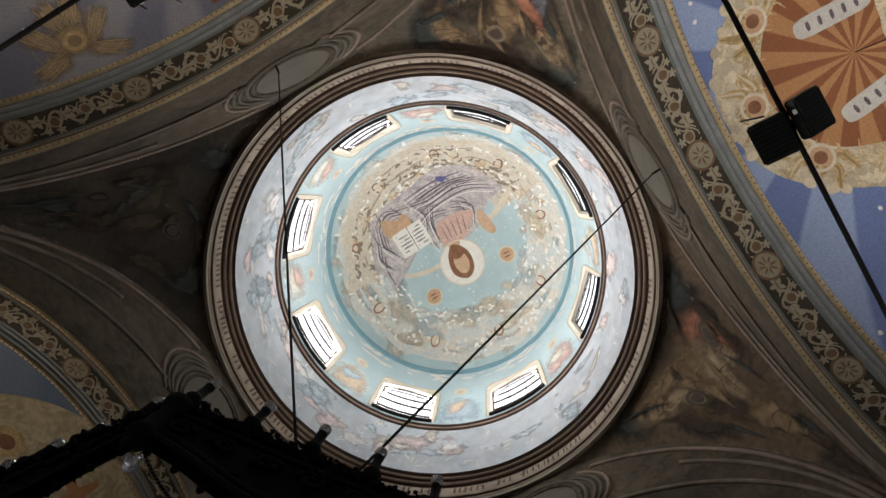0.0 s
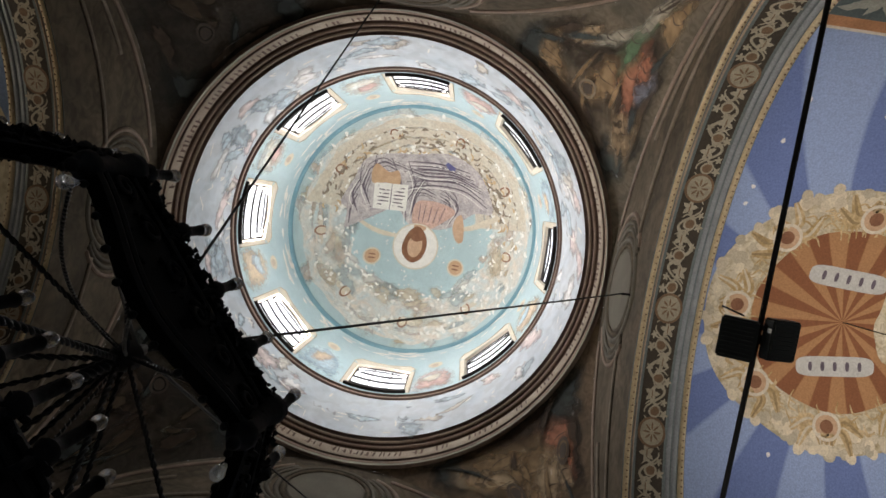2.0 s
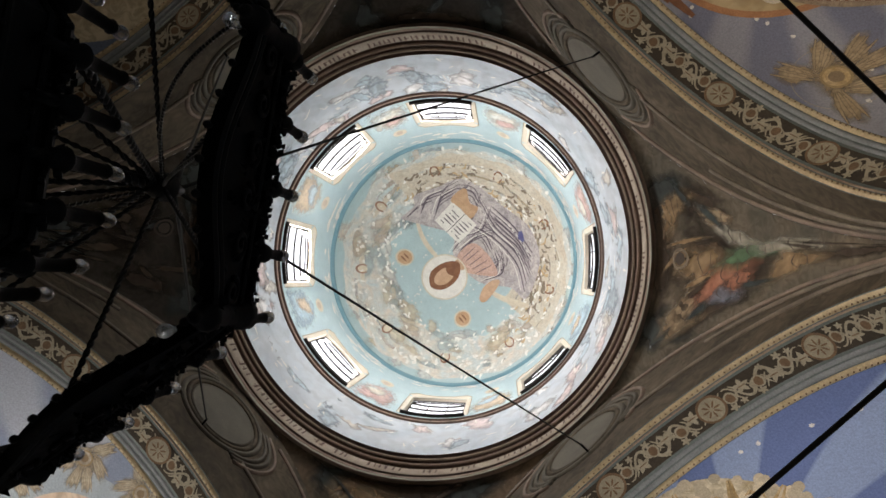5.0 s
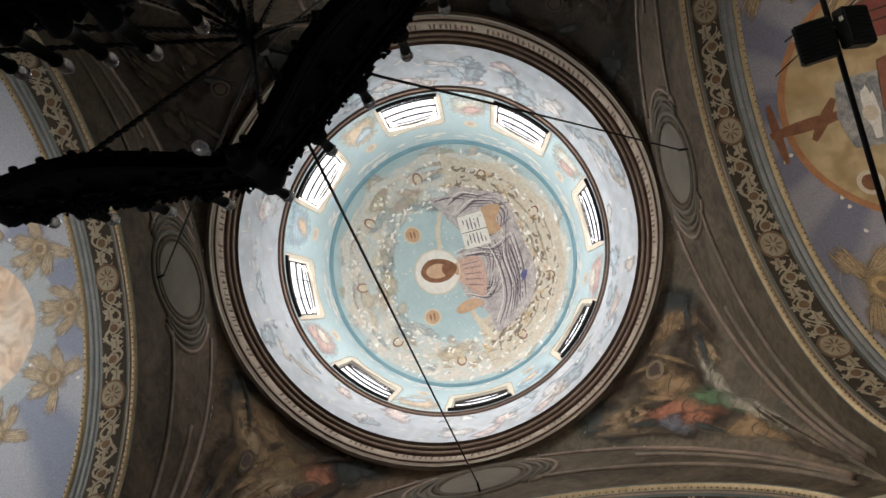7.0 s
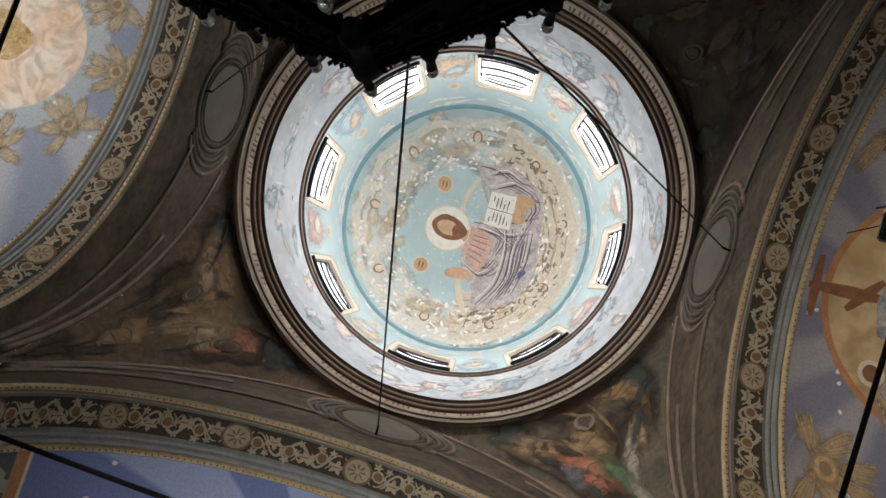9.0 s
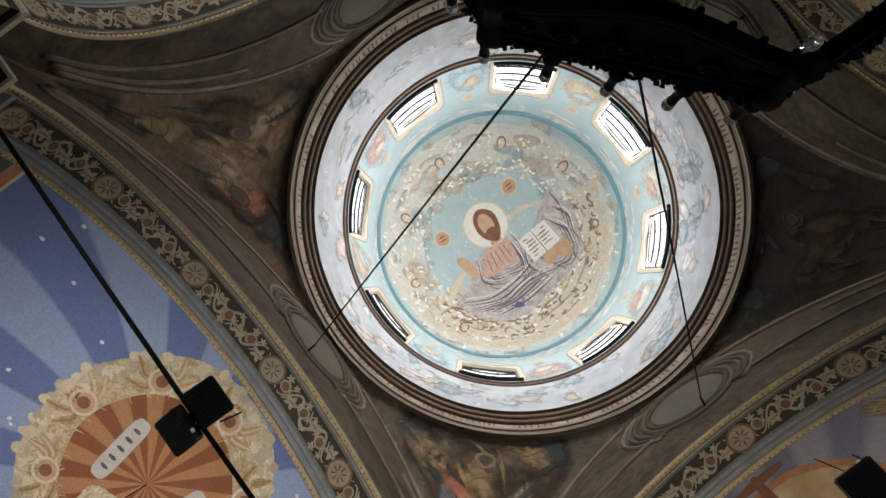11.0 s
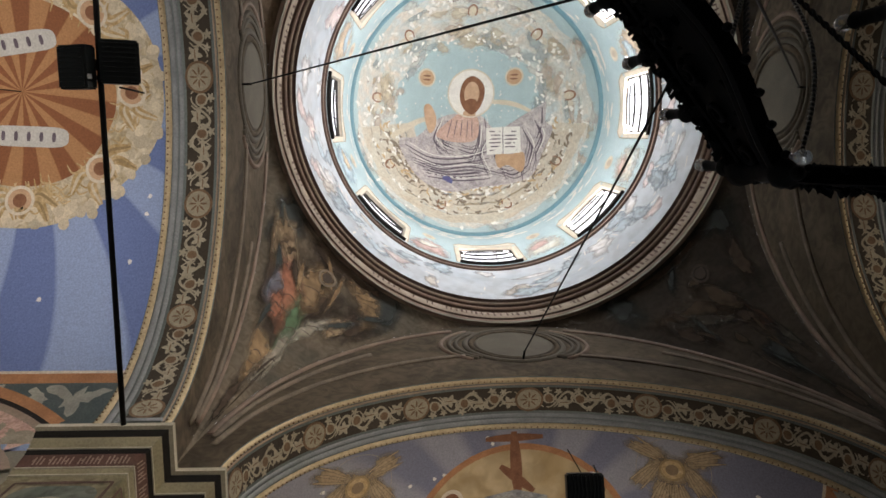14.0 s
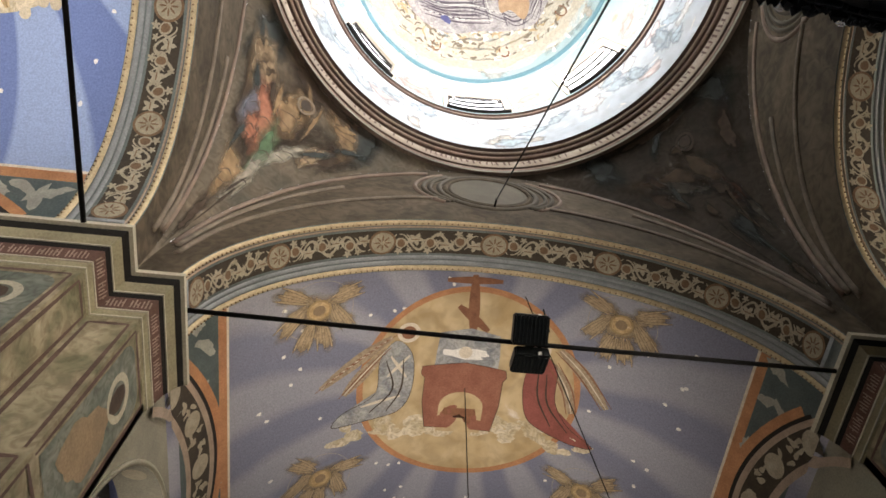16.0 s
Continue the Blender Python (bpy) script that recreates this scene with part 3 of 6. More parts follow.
P_ORANGE = mat("orange_paint", (0.6, 0.4, 0.25), (0.5, 0.32, 0.19), scale=8, bump=0.03)
P_LILAC = fresco_mat("grey_lilac_drapery", [(0.36, 0.325, 0.345), (0.5, 0.46, 0.47), (0.62, 0.58, 0.56)], scale=5, streak=14)
P_FOLD = mat("dark_fold_paint", (0.15, 0.12, 0.145), (0.11, 0.09, 0.11), scale=8, bump=0.02)
P_ROSE = fresco_mat("rose_tunic", [(0.55, 0.36, 0.29), (0.66, 0.47, 0.38), (0.6, 0.42, 0.36)], scale=6, streak=16)
P_BLUEDARK = mat("violet_blue_paint", (0.13, 0.14, 0.3), (0.1, 0.1, 0.24), scale=6)


def dome_part(name, vf, m, label=""):
    return obj(name, mesh_of(name, *vf, m), dome, label)


def annulus(r0, r1, a0, a1, lift, n=72, wob=0.04, bands=6, rng=random.Random(1)):
    """A ring of cloud on the dome with uneven edges."""
    v = []
    p = [rng.uniform(0, 6.28) for _ in range(6)]
    for i in range(n + 1):
        a = a0 + (a1 - a0) * i / n
        w0 = wob * (math.sin(9 * a + p[0]) + 0.7 * math.sin(17 * a + p[1]) + 0.5 * math.sin(31 * a + p[2]))
        w1 = wob * 0.5 * (math.sin(11 * a + p[3]) + 0.7 * math.sin(23 * a + p[4]))
        for k in range(bands + 1):
            r = (r0 + w0) + (r1 + w1 - r0 - w0) * k / bands
            v.append(dome_at(r * math.cos(a), r * math.sin(a), lift))
    return v, grid_faces(n + 1, bands + 1)


dome_part("cloud_ring", annulus(1.6, 2.33, 0, 2 * math.pi, 0.006, 160, 0.03), CLOUD, "ring of pale weathered clouds")
dome_part("cloud_bank", annulus(1.25, 2.29, radians(5), radians(172), 0.012, 100, 0.03), OCHRE, "ochre cloud bank")
rng = random.Random(11)
# soft cloud heads in several tints, then small curled strokes over them
PUFFS = {"white_cloud": (0.84, 0.84, 0.8), "cream_cloud": (0.8, 0.72, 0.56), "ochre_cloud": (0.74, 0.62, 0.44), "rose_cloud": (0.76, 0.66, 0.56), "blue_grey_cloud": (0.54, 0.63, 0.64)}
for tint, c in PUFFS.items():
    m = soft_mat(tint + "_fresco", [tuple(x * 0.9 for x in c), c], 4, 4, 0.8, 0.55)
    group = []
    for _ in range(30 if tint != "ochre_cloud" else 20):
        a = rng.uniform(0, 2 * math.pi) if tint not in ("ochre_cloud", "rose_cloud") or rng.random() < 0.35 else radians(rng.uniform(0, 180))
        r = rng.uniform(1.5, 2.3) if tint != "white_cloud" else rng.choice((rng.uniform(1.5, 1.75), rng.uniform(2.1, 2.33)))
        group.append(soft_patch(dome_at, blob(r * math.cos(a), r * math.sin(a), rng.uniform(0.14, 0.4), rng.uniform(0.08, 0.19), a + math.pi / 2 + rng.uniform(-0.4, 0.4), 0.35, 18, rng), 5, 0.013 + rng.uniform(0, 0.004)))
    tagged(obj("cloud_heads", soft_mesh("cloud_heads", group, m), dome), kind="stuff")


def curl(x, y, a, size):
    b = a + rng.uniform(0.5, 1.1) * rng.choice((-1, 1))
    p1 = (x + size * math.cos(a), y + size * math.sin(a))
    return curve_line([(x, y), p1, (p1[0] + size * 0.8 * math.cos(b), p1[1] + size * 0.8 * math.sin(b))], 3)


dashes = []
for _ in range(420):
    a = rng.uniform(0, 2 * math.pi)
    r = rng.choice((rng.uniform(1.52, 1.85), rng.uniform(2.0, 2.33)))
    dashes.append(stripe(dome_at, curl(r * math.cos(a), r * math.sin(a), a + math.pi / 2 + rng.uniform(-0.7, 0.7), rng.uniform(0.025, 0.065)), rng.uniform(0.03, 0.055), 0.024, 1))
tagged(dome_part("cloud_dashes", joined(*dashes), P_CLOUDDASH, "small white cloud strokes"), kind="stuff")
for paint, count, lo, hi in ((P_BROWNGREY, 120, 8, 165), (P_OCHRESTROKE, 60, 0, 190)):
    dashes = []
    for _ in range(count):
        a = radians(rng.uniform(lo, hi))
        r = rng.uniform(1.55, 2.2)
        dashes.append(stripe(dome_at, curl(r * math.cos(a), r * math.sin(a), a + math.pi / 2 + rng.uniform(-0.5, 0.5), rng.uniform(0.05, 0.11)), rng.uniform(0.03, 0.05), 0.0255, 1))
    tagged(dome_part("cloud_strokes", joined(*dashes), paint, "small curled cloud strokes"), kind="stuff")
dashes = []
for _ in range(70):
    a, r = radians(rng.uniform(175, 365)), rng.uniform(0.3, 1.5)
    dashes.append(patch(dome_at, blob(r * math.cos(a), r * math.sin(a), 0.018, 0.018, 0, 0, 6), 1, 0.006))
tagged(dome_part("painted_stars", joined(*dashes), P_WHITE, "small white stars"), kind="stuff")

marks_dark = [stripe(dome_at, [(1.75 + 0.12 * i, 1.22 - 0.16 * i), (1.82 + 0.12 * i, 1.3 - 0.16 * i)], 0.07, 0.024, 3) for i in range(3)] + [stripe(dome_at, [(1.5 + 0.1 * i, 1.5 - 0.06 * i), (1.56 + 0.1 * i, 1.56 - 0.06 * i)], 0.05, 0.024, 3) for i in range(3)]
dome_part("dark_marks", joined(*marks_dark), P_FOLD, "cluster of dark brush marks")
# nine small haloed heads, as plain discs in rings
HEADS = [(0.79, 1.88), (-0.61, 1.91), (-1.7, 1.06), (-1.96, -0.31), (-1.29, -1.55), (0.0, -2.05), (1.32, -1.6), (2.04, -0.39), (1.81, 0.97)]
for x, y in HEADS:
    a = math.atan2(y, x)
    dome_part("painted_roundel", ring_patch(dome_at, x, y, 0.075, 0.105, 0.026, 20, a - 2.4, a + 2.4, bands=1), P_BROWN)
    dome_part("painted_roundel", patch(dome_at, blob(x, y, 0.08, 0.08, 0, 0, 16), 1, 0.023), P_CREAM)
    for s in (-1, 1):
        dome_part("painted_wing", patch(dome_at, blob(x + s * 0.17 * -math.sin(a), y + s * 0.17 * math.cos(a), 0.12, 0.04, a + math.pi / 2, 0.25, 14, rng), 1, 0.022), OCHRE)
# the large seated figure, as plain painted shapes
ROBE = spline([(-1.53, 0.55), (-1.13, 0.48), (-0.65, 0.08), (-0.15, -0.05), (0.31, -0.01), (0.63, 0.3), (1.19, 0.3), (1.43, 0.1), (1.66, -0.29), (1.67, 0.13), (1.8, 0.3),
               (1.59, 0.82), (1.38, 1.28), (0.92, 1.49), (0.29, 1.58), (-0.38, 1.68), (-0.97, 1.47), (-1.33, 1.07)], 4)
dome_part("painted_robe", patch(dome_at, ROBE, 8, 0.03, (0.1, 0.75)), P_LILAC, "grey-lilac painted drapery")
FOLDS = [[(-1.4, 0.65), (-0.8, 0.95), (0.0, 0.95), (0.6, 0.75)], [(-1.2, 1.0), (-0.6, 1.2), (0.1, 1.15), (0.8, 1.3)], [(-0.9, 1.35), (-0.2, 1.45), (0.5, 1.4)],
         [(-0.6, 0.15), (-0.75, 0.55), (-0.5, 0.8)], [(0.4, 0.05), (0.45, 0.5), (0.3, 0.9), (0.5, 1.4)], [(0.3, 0.2), (0.25, 0.7), (0.05, 1.1)],
         [(1.25, 0.35), (1.4, 0.7), (1.3, 1.1)], [(1.5, 0.2), (1.6, 0.5), (1.45, 0.9)], [(-1.3, 0.8), (-0.7, 1.08), (0.0, 1.05), (0.5, 0.95)],
         [(-0.4, 0.2), (-0.55, 0.6), (-0.3, 0.75)], [(0.7, 1.2), (1.0, 1.3), (1.3, 1.1)], [(-1.0, 1.2), (-0.4, 1.32), (0.3, 1.28)], [(1.05, 0.85), (1.2, 1.0), (1.15, 1.35)],
         [(0.55, 0.35), (0.62, 0.9), (0.85, 1.4)], [(-0.2, 0.75), (0.1, 0.85), (0.35, 0.8)], [(1.6, -0.2), (1.6, 0.2), (1.5, 0.5)]]
for line in FOLDS:
    dome_part("painted_fold", stripe(dome_at, curve_line(line, 5), 0.034, 0.04, 1), P_FOLD)
for line in FOLDS:
    for d, w in ((0.07, 0.018), (-0.08, 0.022), (0.15, 0.016), (-0.16, 0.014), (0.22, 0.012)):
        near = [(x + d * 0.4 + rng.uniform(-0.02, 0.02), y + d + rng.uniform(-0.02, 0.02)) for x, y in line]
        if all(-1.25 < x < 1.6 and 0.1 < y < 1.45 for x, y in near):
            dome_part("painted_fold", stripe(dome_at, curve_line(near, 5), w, 0.0405, 1), P_FOLD)
for line in FOLDS[:8]:
    dome_part("painted_fold", stripe(dome_at, curve_line([(x + 0.05, y - 0.06) for x, y in line], 5), 0.022, 0.041, 1), P_WHITE)
dome_part("painted_tunic", patch(dome_at, spline([(-0.51, 0.21), (-0.1, -0.08), (0.2, -0.01), (0.28, 0.25), (0.18, 0.56), (-0.3, 0.6), (-0.7, 0.46)]), 4, 0.044), P_ROSE, "rose painted tunic")
for x in (-0.45, -0.3, -0.15, 0.0, 0.12):
    dome_part("painted_fold", stripe(dome_at, [(x * 0.8 + 0.02, 0.1), (x, 0.5)], 0.018, 0.048), P_FOLD)
dome_part("painted_sash", patch(dome_at, blob(-0.45, 1.42, 0.11, 0.07, 0.4, 0.3, 20, rng), 2, 0.046), P_BLUEDARK)
dome_part("painted_book", patch(dome_at, [(0.44, 0.28), (0.8, 0.25), (1.17, 0.24), (1.18, 0.53), (1.18, 0.82), (0.8, 0.86), (0.45, 0.88), (0.44, 0.58)], 3, 0.05), P_WHITE, "open cream painted book")
for i in range(6):
    for x0 in (0.5, 0.85):
        dome_part("painted_text_bar", stripe(dome_at, [(x0, 0.36 + i * 0.085), (x0 + 0.26, 0.35 + i * 0.085)], 0.03, 0.056, 3), P_FOLD)
dome_part("painted_text_bar", stripe(dome_at, [(0.81, 0.25), (0.81, 0.86)], 0.02, 0.056, 4), P_FOLD)
dome_part("painted_sleeve", patch(dome_at, spline([(0.65, 0.86), (0.95, 0.86), (1.22, 0.81), (1.25, 1.05), (1.15, 1.24), (0.9, 1.1), (0.69, 1.16)]), 3, 0.054), P_ORANGE)
dome_part("painted_hand", patch(dome_at, spline([(-0.98, -0.15), (-0.9, -0.24), (-0.8, -0.18), (-0.7, 0.05), (-0.73, 0.3), (-0.85, 0.4), (-0.94, 0.19)]), 3, 0.05), P_SKIN)
dome_part("painted_arc", stripe(dome_at, curve_line([(-1.7, 0.5), (-1.56, 0.41), (-1.13, 0.16), (-0.7, 0.03)], 6), 0.13, 0.028, 1), P_CREAM)
dome_part("painted_arc", stripe(dome_at, curve_line([(0.35, -0.28), (0.7, -0.3), (1.11, -0.22), (1.6, 0.04)], 6), 0.11, 0.028, 1), P_CREAM)
dome_part("painted_halo", patch(dome_at, blob(0.08, -0.48, 0.53, 0.53, 0, 0, 48), 5, 0.05), P_WHITE, "white painted halo")
dome_part("painted_halo", ring_patch(dome_at, 0.08, -0.48, 0.5, 0.53, 0.056, 48, bands=1), P_CREAM)
dome_part("painted_head", patch(dome_at, spline([(0.13, -0.86), (0.36, -0.68), (0.38, -0.42), (0.28, -0.16), (0.1, -0.02), (-0.1, -0.18), (-0.17, -0.45), (-0.09, -0.74)]), 4, 0.06), P_BROWN, "plain brown painted oval")
dome_part("painted_head", patch(dome_at, blob(0.1, -0.48, 0.17, 0.26, 0.05, 0.0, 24), 3, 0.068), P_SKIN, "plain ochre painted oval")
dome_part("painted_head", patch(dome_at, blob(0.08, -0.25, 0.15, 0.13, 0, 0.1, 16, rng), 2, 0.072), P_BROWN)
dome_part("painted_neck", patch(dome_at, blob(0.06, -0.04, 0.14, 0.1, 0, 0.1, 16, rng), 2, 0.052), P_SKIN)
for x, y in ((1.0, -0.83), (-0.91, -0.79)):
    dome_part("painted_roundel", patch(dome_at, blob(x, y, 0.19, 0.19, 0, 0, 32), 3, 0.014), P_CREAM)
    dome_part("painted_roundel", patch(dome_at, blob(x, y, 0.155, 0.155, 0, 0, 32), 3, 0.02), P_ORANGE)
    for dy in (-0.04, 0.04):
        dome_part("painted_text_bar", stripe(dome_at, [(x - 0.08, y + dy), (x + 0.08, y + dy)], 0.04, 0.026), P_BROWN)

# ---- painted figures between the drum windows, and loose clouds ----
drum = bpy.data.objects["wall_drum_upper"]
FIG = [soft_mat("standing_figure_fresco", c, 4, 9, 1.0) for c in (
    [(0.6, 0.56, 0.46), (0.72, 0.68, 0.6), (0.55, 0.6, 0.6)], [(0.6, 0.5, 0.36), (0.68, 0.6, 0.46), (0.55, 0.45, 0.35)],
    [(0.45, 0.3, 0.28), (0.72, 0.68, 0.64), (0.6, 0.48, 0.44)], [(0.35, 0.48, 0.58), (0.62, 0.66, 0.66), (0.45, 0.55, 0.6)])]
FIG_OF = (0, 0, 2, 3, 1, 2, 3, 1)
for k in range(8):
    s0 = (k + 0.5) * math.pi / 4 * 2.45
    body = spline([(s0 - 0.34, 12.2), (s0 - 0.38, 12.75), (s0 - 0.24, 13.15), (s0 - 0.05, 13.3), (s0 + 0.15, 13.2), (s0 + 0.34, 12.8), (s0 + 0.36, 12.2), (s0, 12.17)])
    obj("painted_figure", soft_mesh("figure", [soft_patch(drum_at, body, 6, 0.008)], FIG[FIG_OF[k] % 4]), drum, "plain cream and rose painted standing shape")
    obj("painted_figure", mesh_of("roundel", *patch(drum_at, blob(s0, 13.48, 0.13, 0.15, 0, 0, 20), 3, 0.012), P_CREAM), drum)
    obj("painted_figure", mesh_of("head", *patch(drum_at, blob(s0, 13.45, 0.065, 0.1, 0, 0, 16), 2, 0.017), P_PALEHEAD), drum)
    obj("painted_figure", soft_mesh("sash", [soft_patch(drum_at, blob(s0 + 0.03, 12.8, 0.18, 0.3, 0.5, 0.3, 18, rng), 4, 0.014)], FIG[(FIG_OF[k] + 2) % 4]), drum)
puffs = []
for _ in range(150):
    puffs.append(patch(drum_at, blob(rng.uniform(0, 15.4), rng.uniform(13.95, 14.4), rng.uniform(0.05, 0.16), rng.uniform(0.02, 0.05), rng.uniform(-0.3, 0.3), 0.35, 12, rng), 1, 0.008))
tagged(obj("painted_clouds", mesh_of("puffs", *joined(*puffs), P_WHITE), drum, "small white cloud strokes"), kind="stuff")

# lower drum: soft figure groups
lower = bpy.data.objects["wall_drum_lower"]


def lower_at(s, z, lift=0.0):
    r = 2.79 - (z - 10.795) * 0.143 - lift * 0.4
    a = s / 2.7
    return (r * math.cos(a), r * math.sin(a), z)


LOW = [soft_mat(n, [tuple(x * 0.85 for x in c), c], 4, 5, 1.0) for n, c in (("pale_rose_paint", (0.72, 0.63, 0.62)), ("slate_paint", (0.42, 0.49, 0.54)), ("off_white_paint", (0.76, 0.76, 0.76)),
       ("sky_blue_paint", (0.46, 0.55, 0.61)), ("sand_paint", (0.6, 0.57, 0.52)))]
for m in LOW:
    group = [soft_patch(lower_at, blob(rng.uniform(0, 16.9), rng.uniform(10.98, 11.85), rng.uniform(0.1, 0.34), rng.uniform(0.08, 0.3), rng.uniform(-0.6, 0.6), 0.45, 20, rng), 4, rng.uniform(0.006, 0.02)) for _ in range(20)]
    tagged(obj("painted_shapes", soft_mesh("shapes", group, m), lower), kind="stuff")
strokes = []
for _ in range(130):
    strokes.append(patch(lower_at, blob(rng.uniform(0, 16.9), rng.uniform(10.9, 11.95), rng.uniform(0.03, 0.1), rng.uniform(0.008, 0.02), rng.uniform(-1.5, 1.5), 0.3, 10, rng), 1, 0.024))
tagged(obj("painted_strokes", mesh_of("strokes", *joined(*strokes), P_WHITE), lower), kind="stuff")

# ---- pendentive paintings ----
P_GREEN = mat("dull_green_paint", (0.1, 0.17, 0.11), (0.07, 0.12, 0.08), scale=4)
P_TAN = mat("tan_paint", (0.3, 0.22, 0.13), (0.23, 0.165, 0.1), scale=4)
P_UMBER = mat("umber_paint", (0.07, 0.05, 0.035), (0.05, 0.036, 0.026), scale=6)
P_DUN = mat("dun_paint", (0.24, 0.19, 0.13), (0.18, 0.14, 0.1), scale=6)
# last three tones: tan, red and grey darkened to paint the east corners' shade
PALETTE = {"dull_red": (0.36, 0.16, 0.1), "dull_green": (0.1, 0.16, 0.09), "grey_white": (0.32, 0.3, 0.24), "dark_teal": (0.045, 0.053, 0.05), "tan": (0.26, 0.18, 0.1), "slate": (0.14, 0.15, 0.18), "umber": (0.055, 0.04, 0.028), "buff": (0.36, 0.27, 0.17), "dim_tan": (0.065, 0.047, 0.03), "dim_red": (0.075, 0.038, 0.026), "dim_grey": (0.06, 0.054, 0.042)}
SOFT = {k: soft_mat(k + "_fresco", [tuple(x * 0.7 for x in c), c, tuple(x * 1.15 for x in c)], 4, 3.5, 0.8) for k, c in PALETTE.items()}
# across, up, half sizes, turn, paint: clouds behind, then each corner's own group, then its small roundels
BACK = [(-0.5, 0.82, 0.36, 0.1, 0.4, "dark_teal"), (0.55, 0.82, 0.34, 0.1, -0.4, "dark_teal"), (0.0, 0.86, 0.5, 0.08, 0.0, "umber"), (-0.62, 0.62, 0.22, 0.1, 0.2, "umber"), (0.66, 0.56, 0.22, 0.1, -0.2, "umber"), (0.0, 0.2, 0.5, 0.08, 0.0, "umber")]
GROUPS = [
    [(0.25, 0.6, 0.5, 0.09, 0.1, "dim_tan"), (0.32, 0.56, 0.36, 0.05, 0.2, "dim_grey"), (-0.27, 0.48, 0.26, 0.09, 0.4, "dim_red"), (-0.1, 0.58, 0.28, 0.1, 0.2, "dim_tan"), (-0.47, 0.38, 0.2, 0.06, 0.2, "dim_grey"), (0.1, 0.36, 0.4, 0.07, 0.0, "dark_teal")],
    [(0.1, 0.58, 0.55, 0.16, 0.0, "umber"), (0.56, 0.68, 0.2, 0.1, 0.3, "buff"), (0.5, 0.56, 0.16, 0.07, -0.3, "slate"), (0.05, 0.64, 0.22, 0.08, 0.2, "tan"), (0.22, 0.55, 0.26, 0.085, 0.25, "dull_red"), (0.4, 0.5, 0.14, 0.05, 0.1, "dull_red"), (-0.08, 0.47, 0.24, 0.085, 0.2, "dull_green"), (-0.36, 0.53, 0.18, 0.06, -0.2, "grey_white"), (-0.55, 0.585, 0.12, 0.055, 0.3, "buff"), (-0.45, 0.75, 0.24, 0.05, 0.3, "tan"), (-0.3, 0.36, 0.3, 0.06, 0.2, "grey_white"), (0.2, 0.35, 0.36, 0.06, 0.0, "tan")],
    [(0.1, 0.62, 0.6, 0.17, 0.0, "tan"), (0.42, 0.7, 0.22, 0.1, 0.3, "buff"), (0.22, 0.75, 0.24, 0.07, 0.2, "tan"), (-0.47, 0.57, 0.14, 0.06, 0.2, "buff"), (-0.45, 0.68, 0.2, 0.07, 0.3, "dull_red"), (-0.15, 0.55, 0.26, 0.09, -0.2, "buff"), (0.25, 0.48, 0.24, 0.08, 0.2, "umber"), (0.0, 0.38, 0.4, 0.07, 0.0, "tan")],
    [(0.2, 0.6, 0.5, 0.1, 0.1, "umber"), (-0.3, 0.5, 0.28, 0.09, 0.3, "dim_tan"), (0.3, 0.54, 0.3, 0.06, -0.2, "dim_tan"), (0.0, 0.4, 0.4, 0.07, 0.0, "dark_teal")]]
ROUNDELS = [[(-0.13, 0.7)], [(0.0, 0.73)], [(0.3, 0.6), (-0.5, 0.63)], [(0.1, 0.7)]]
for q in range(4):
    on = pendentive(q)
    host = bpy.data.objects[f"wall_pendentive_{q + 1}"]
    lift = 0.006
    for s, h, a, b, t, m in BACK + GROUPS[q]:
        lift += 0.002
        a, b = (a * 1.3, b * 1.25) if q in (1, 2) else (a, b)
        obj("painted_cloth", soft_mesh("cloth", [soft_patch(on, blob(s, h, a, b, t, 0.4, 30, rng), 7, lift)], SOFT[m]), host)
        if q in (1, 2) and m not in ("umber", "dark_teal"):
            for k in range(2):
                d = rng.uniform(-0.5, 0.5)
                line = curve_line([(s - 0.5 * a + d * 0.2 * a, h + (k - 1) * 0.4 * b), (s + d * 0.3 * a, h + (k - 1) * 0.5 * b + 0.1 * b), (s + 0.5 * a, h + (k - 1) * 0.3 * b - 0.15 * b)], 4)
                obj("painted_fold", mesh_of("fold", *stripe(on, line, 0.0025 + 0.001 * k, 0.05 + 0.001 * k, 1), P_UMBER), host)
    for k, m in SOFT.items():
        bits = [soft_patch(on, blob(rng.uniform(-0.7, 0.7), rng.uniform(0.25, 0.82), rng.uniform(0.08, 0.18), rng.uniform(0.025, 0.05), rng.uniform(-1, 1), 0.4, 16, rng), 3, 0.056 + rng.uniform(0, 0.006)) for _ in range(4)]
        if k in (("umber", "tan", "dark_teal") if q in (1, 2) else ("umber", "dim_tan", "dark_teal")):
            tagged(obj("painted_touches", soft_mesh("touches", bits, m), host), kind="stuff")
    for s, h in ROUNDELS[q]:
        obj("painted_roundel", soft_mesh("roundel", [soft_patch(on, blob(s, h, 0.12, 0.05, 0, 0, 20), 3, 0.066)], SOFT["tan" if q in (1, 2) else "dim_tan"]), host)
        obj("painted_roundel", mesh_of("roundel", *ring_patch(on, s, h, 0.075, 0.1, 0.07, 24, squash=0.42, bands=1), P_UMBER if q != 1 else P_DUN), host)
        obj("painted_roundel", mesh_of("roundel", *patch(on, blob(s, h, 0.06, 0.024, 0, 0, 16), 2, 0.074), P_UMBER), host)

# ---- arch faces: mouldings and round medallions ----


def face_at(x, z, lift=0.0):
    return (x, FACE - lift, z)


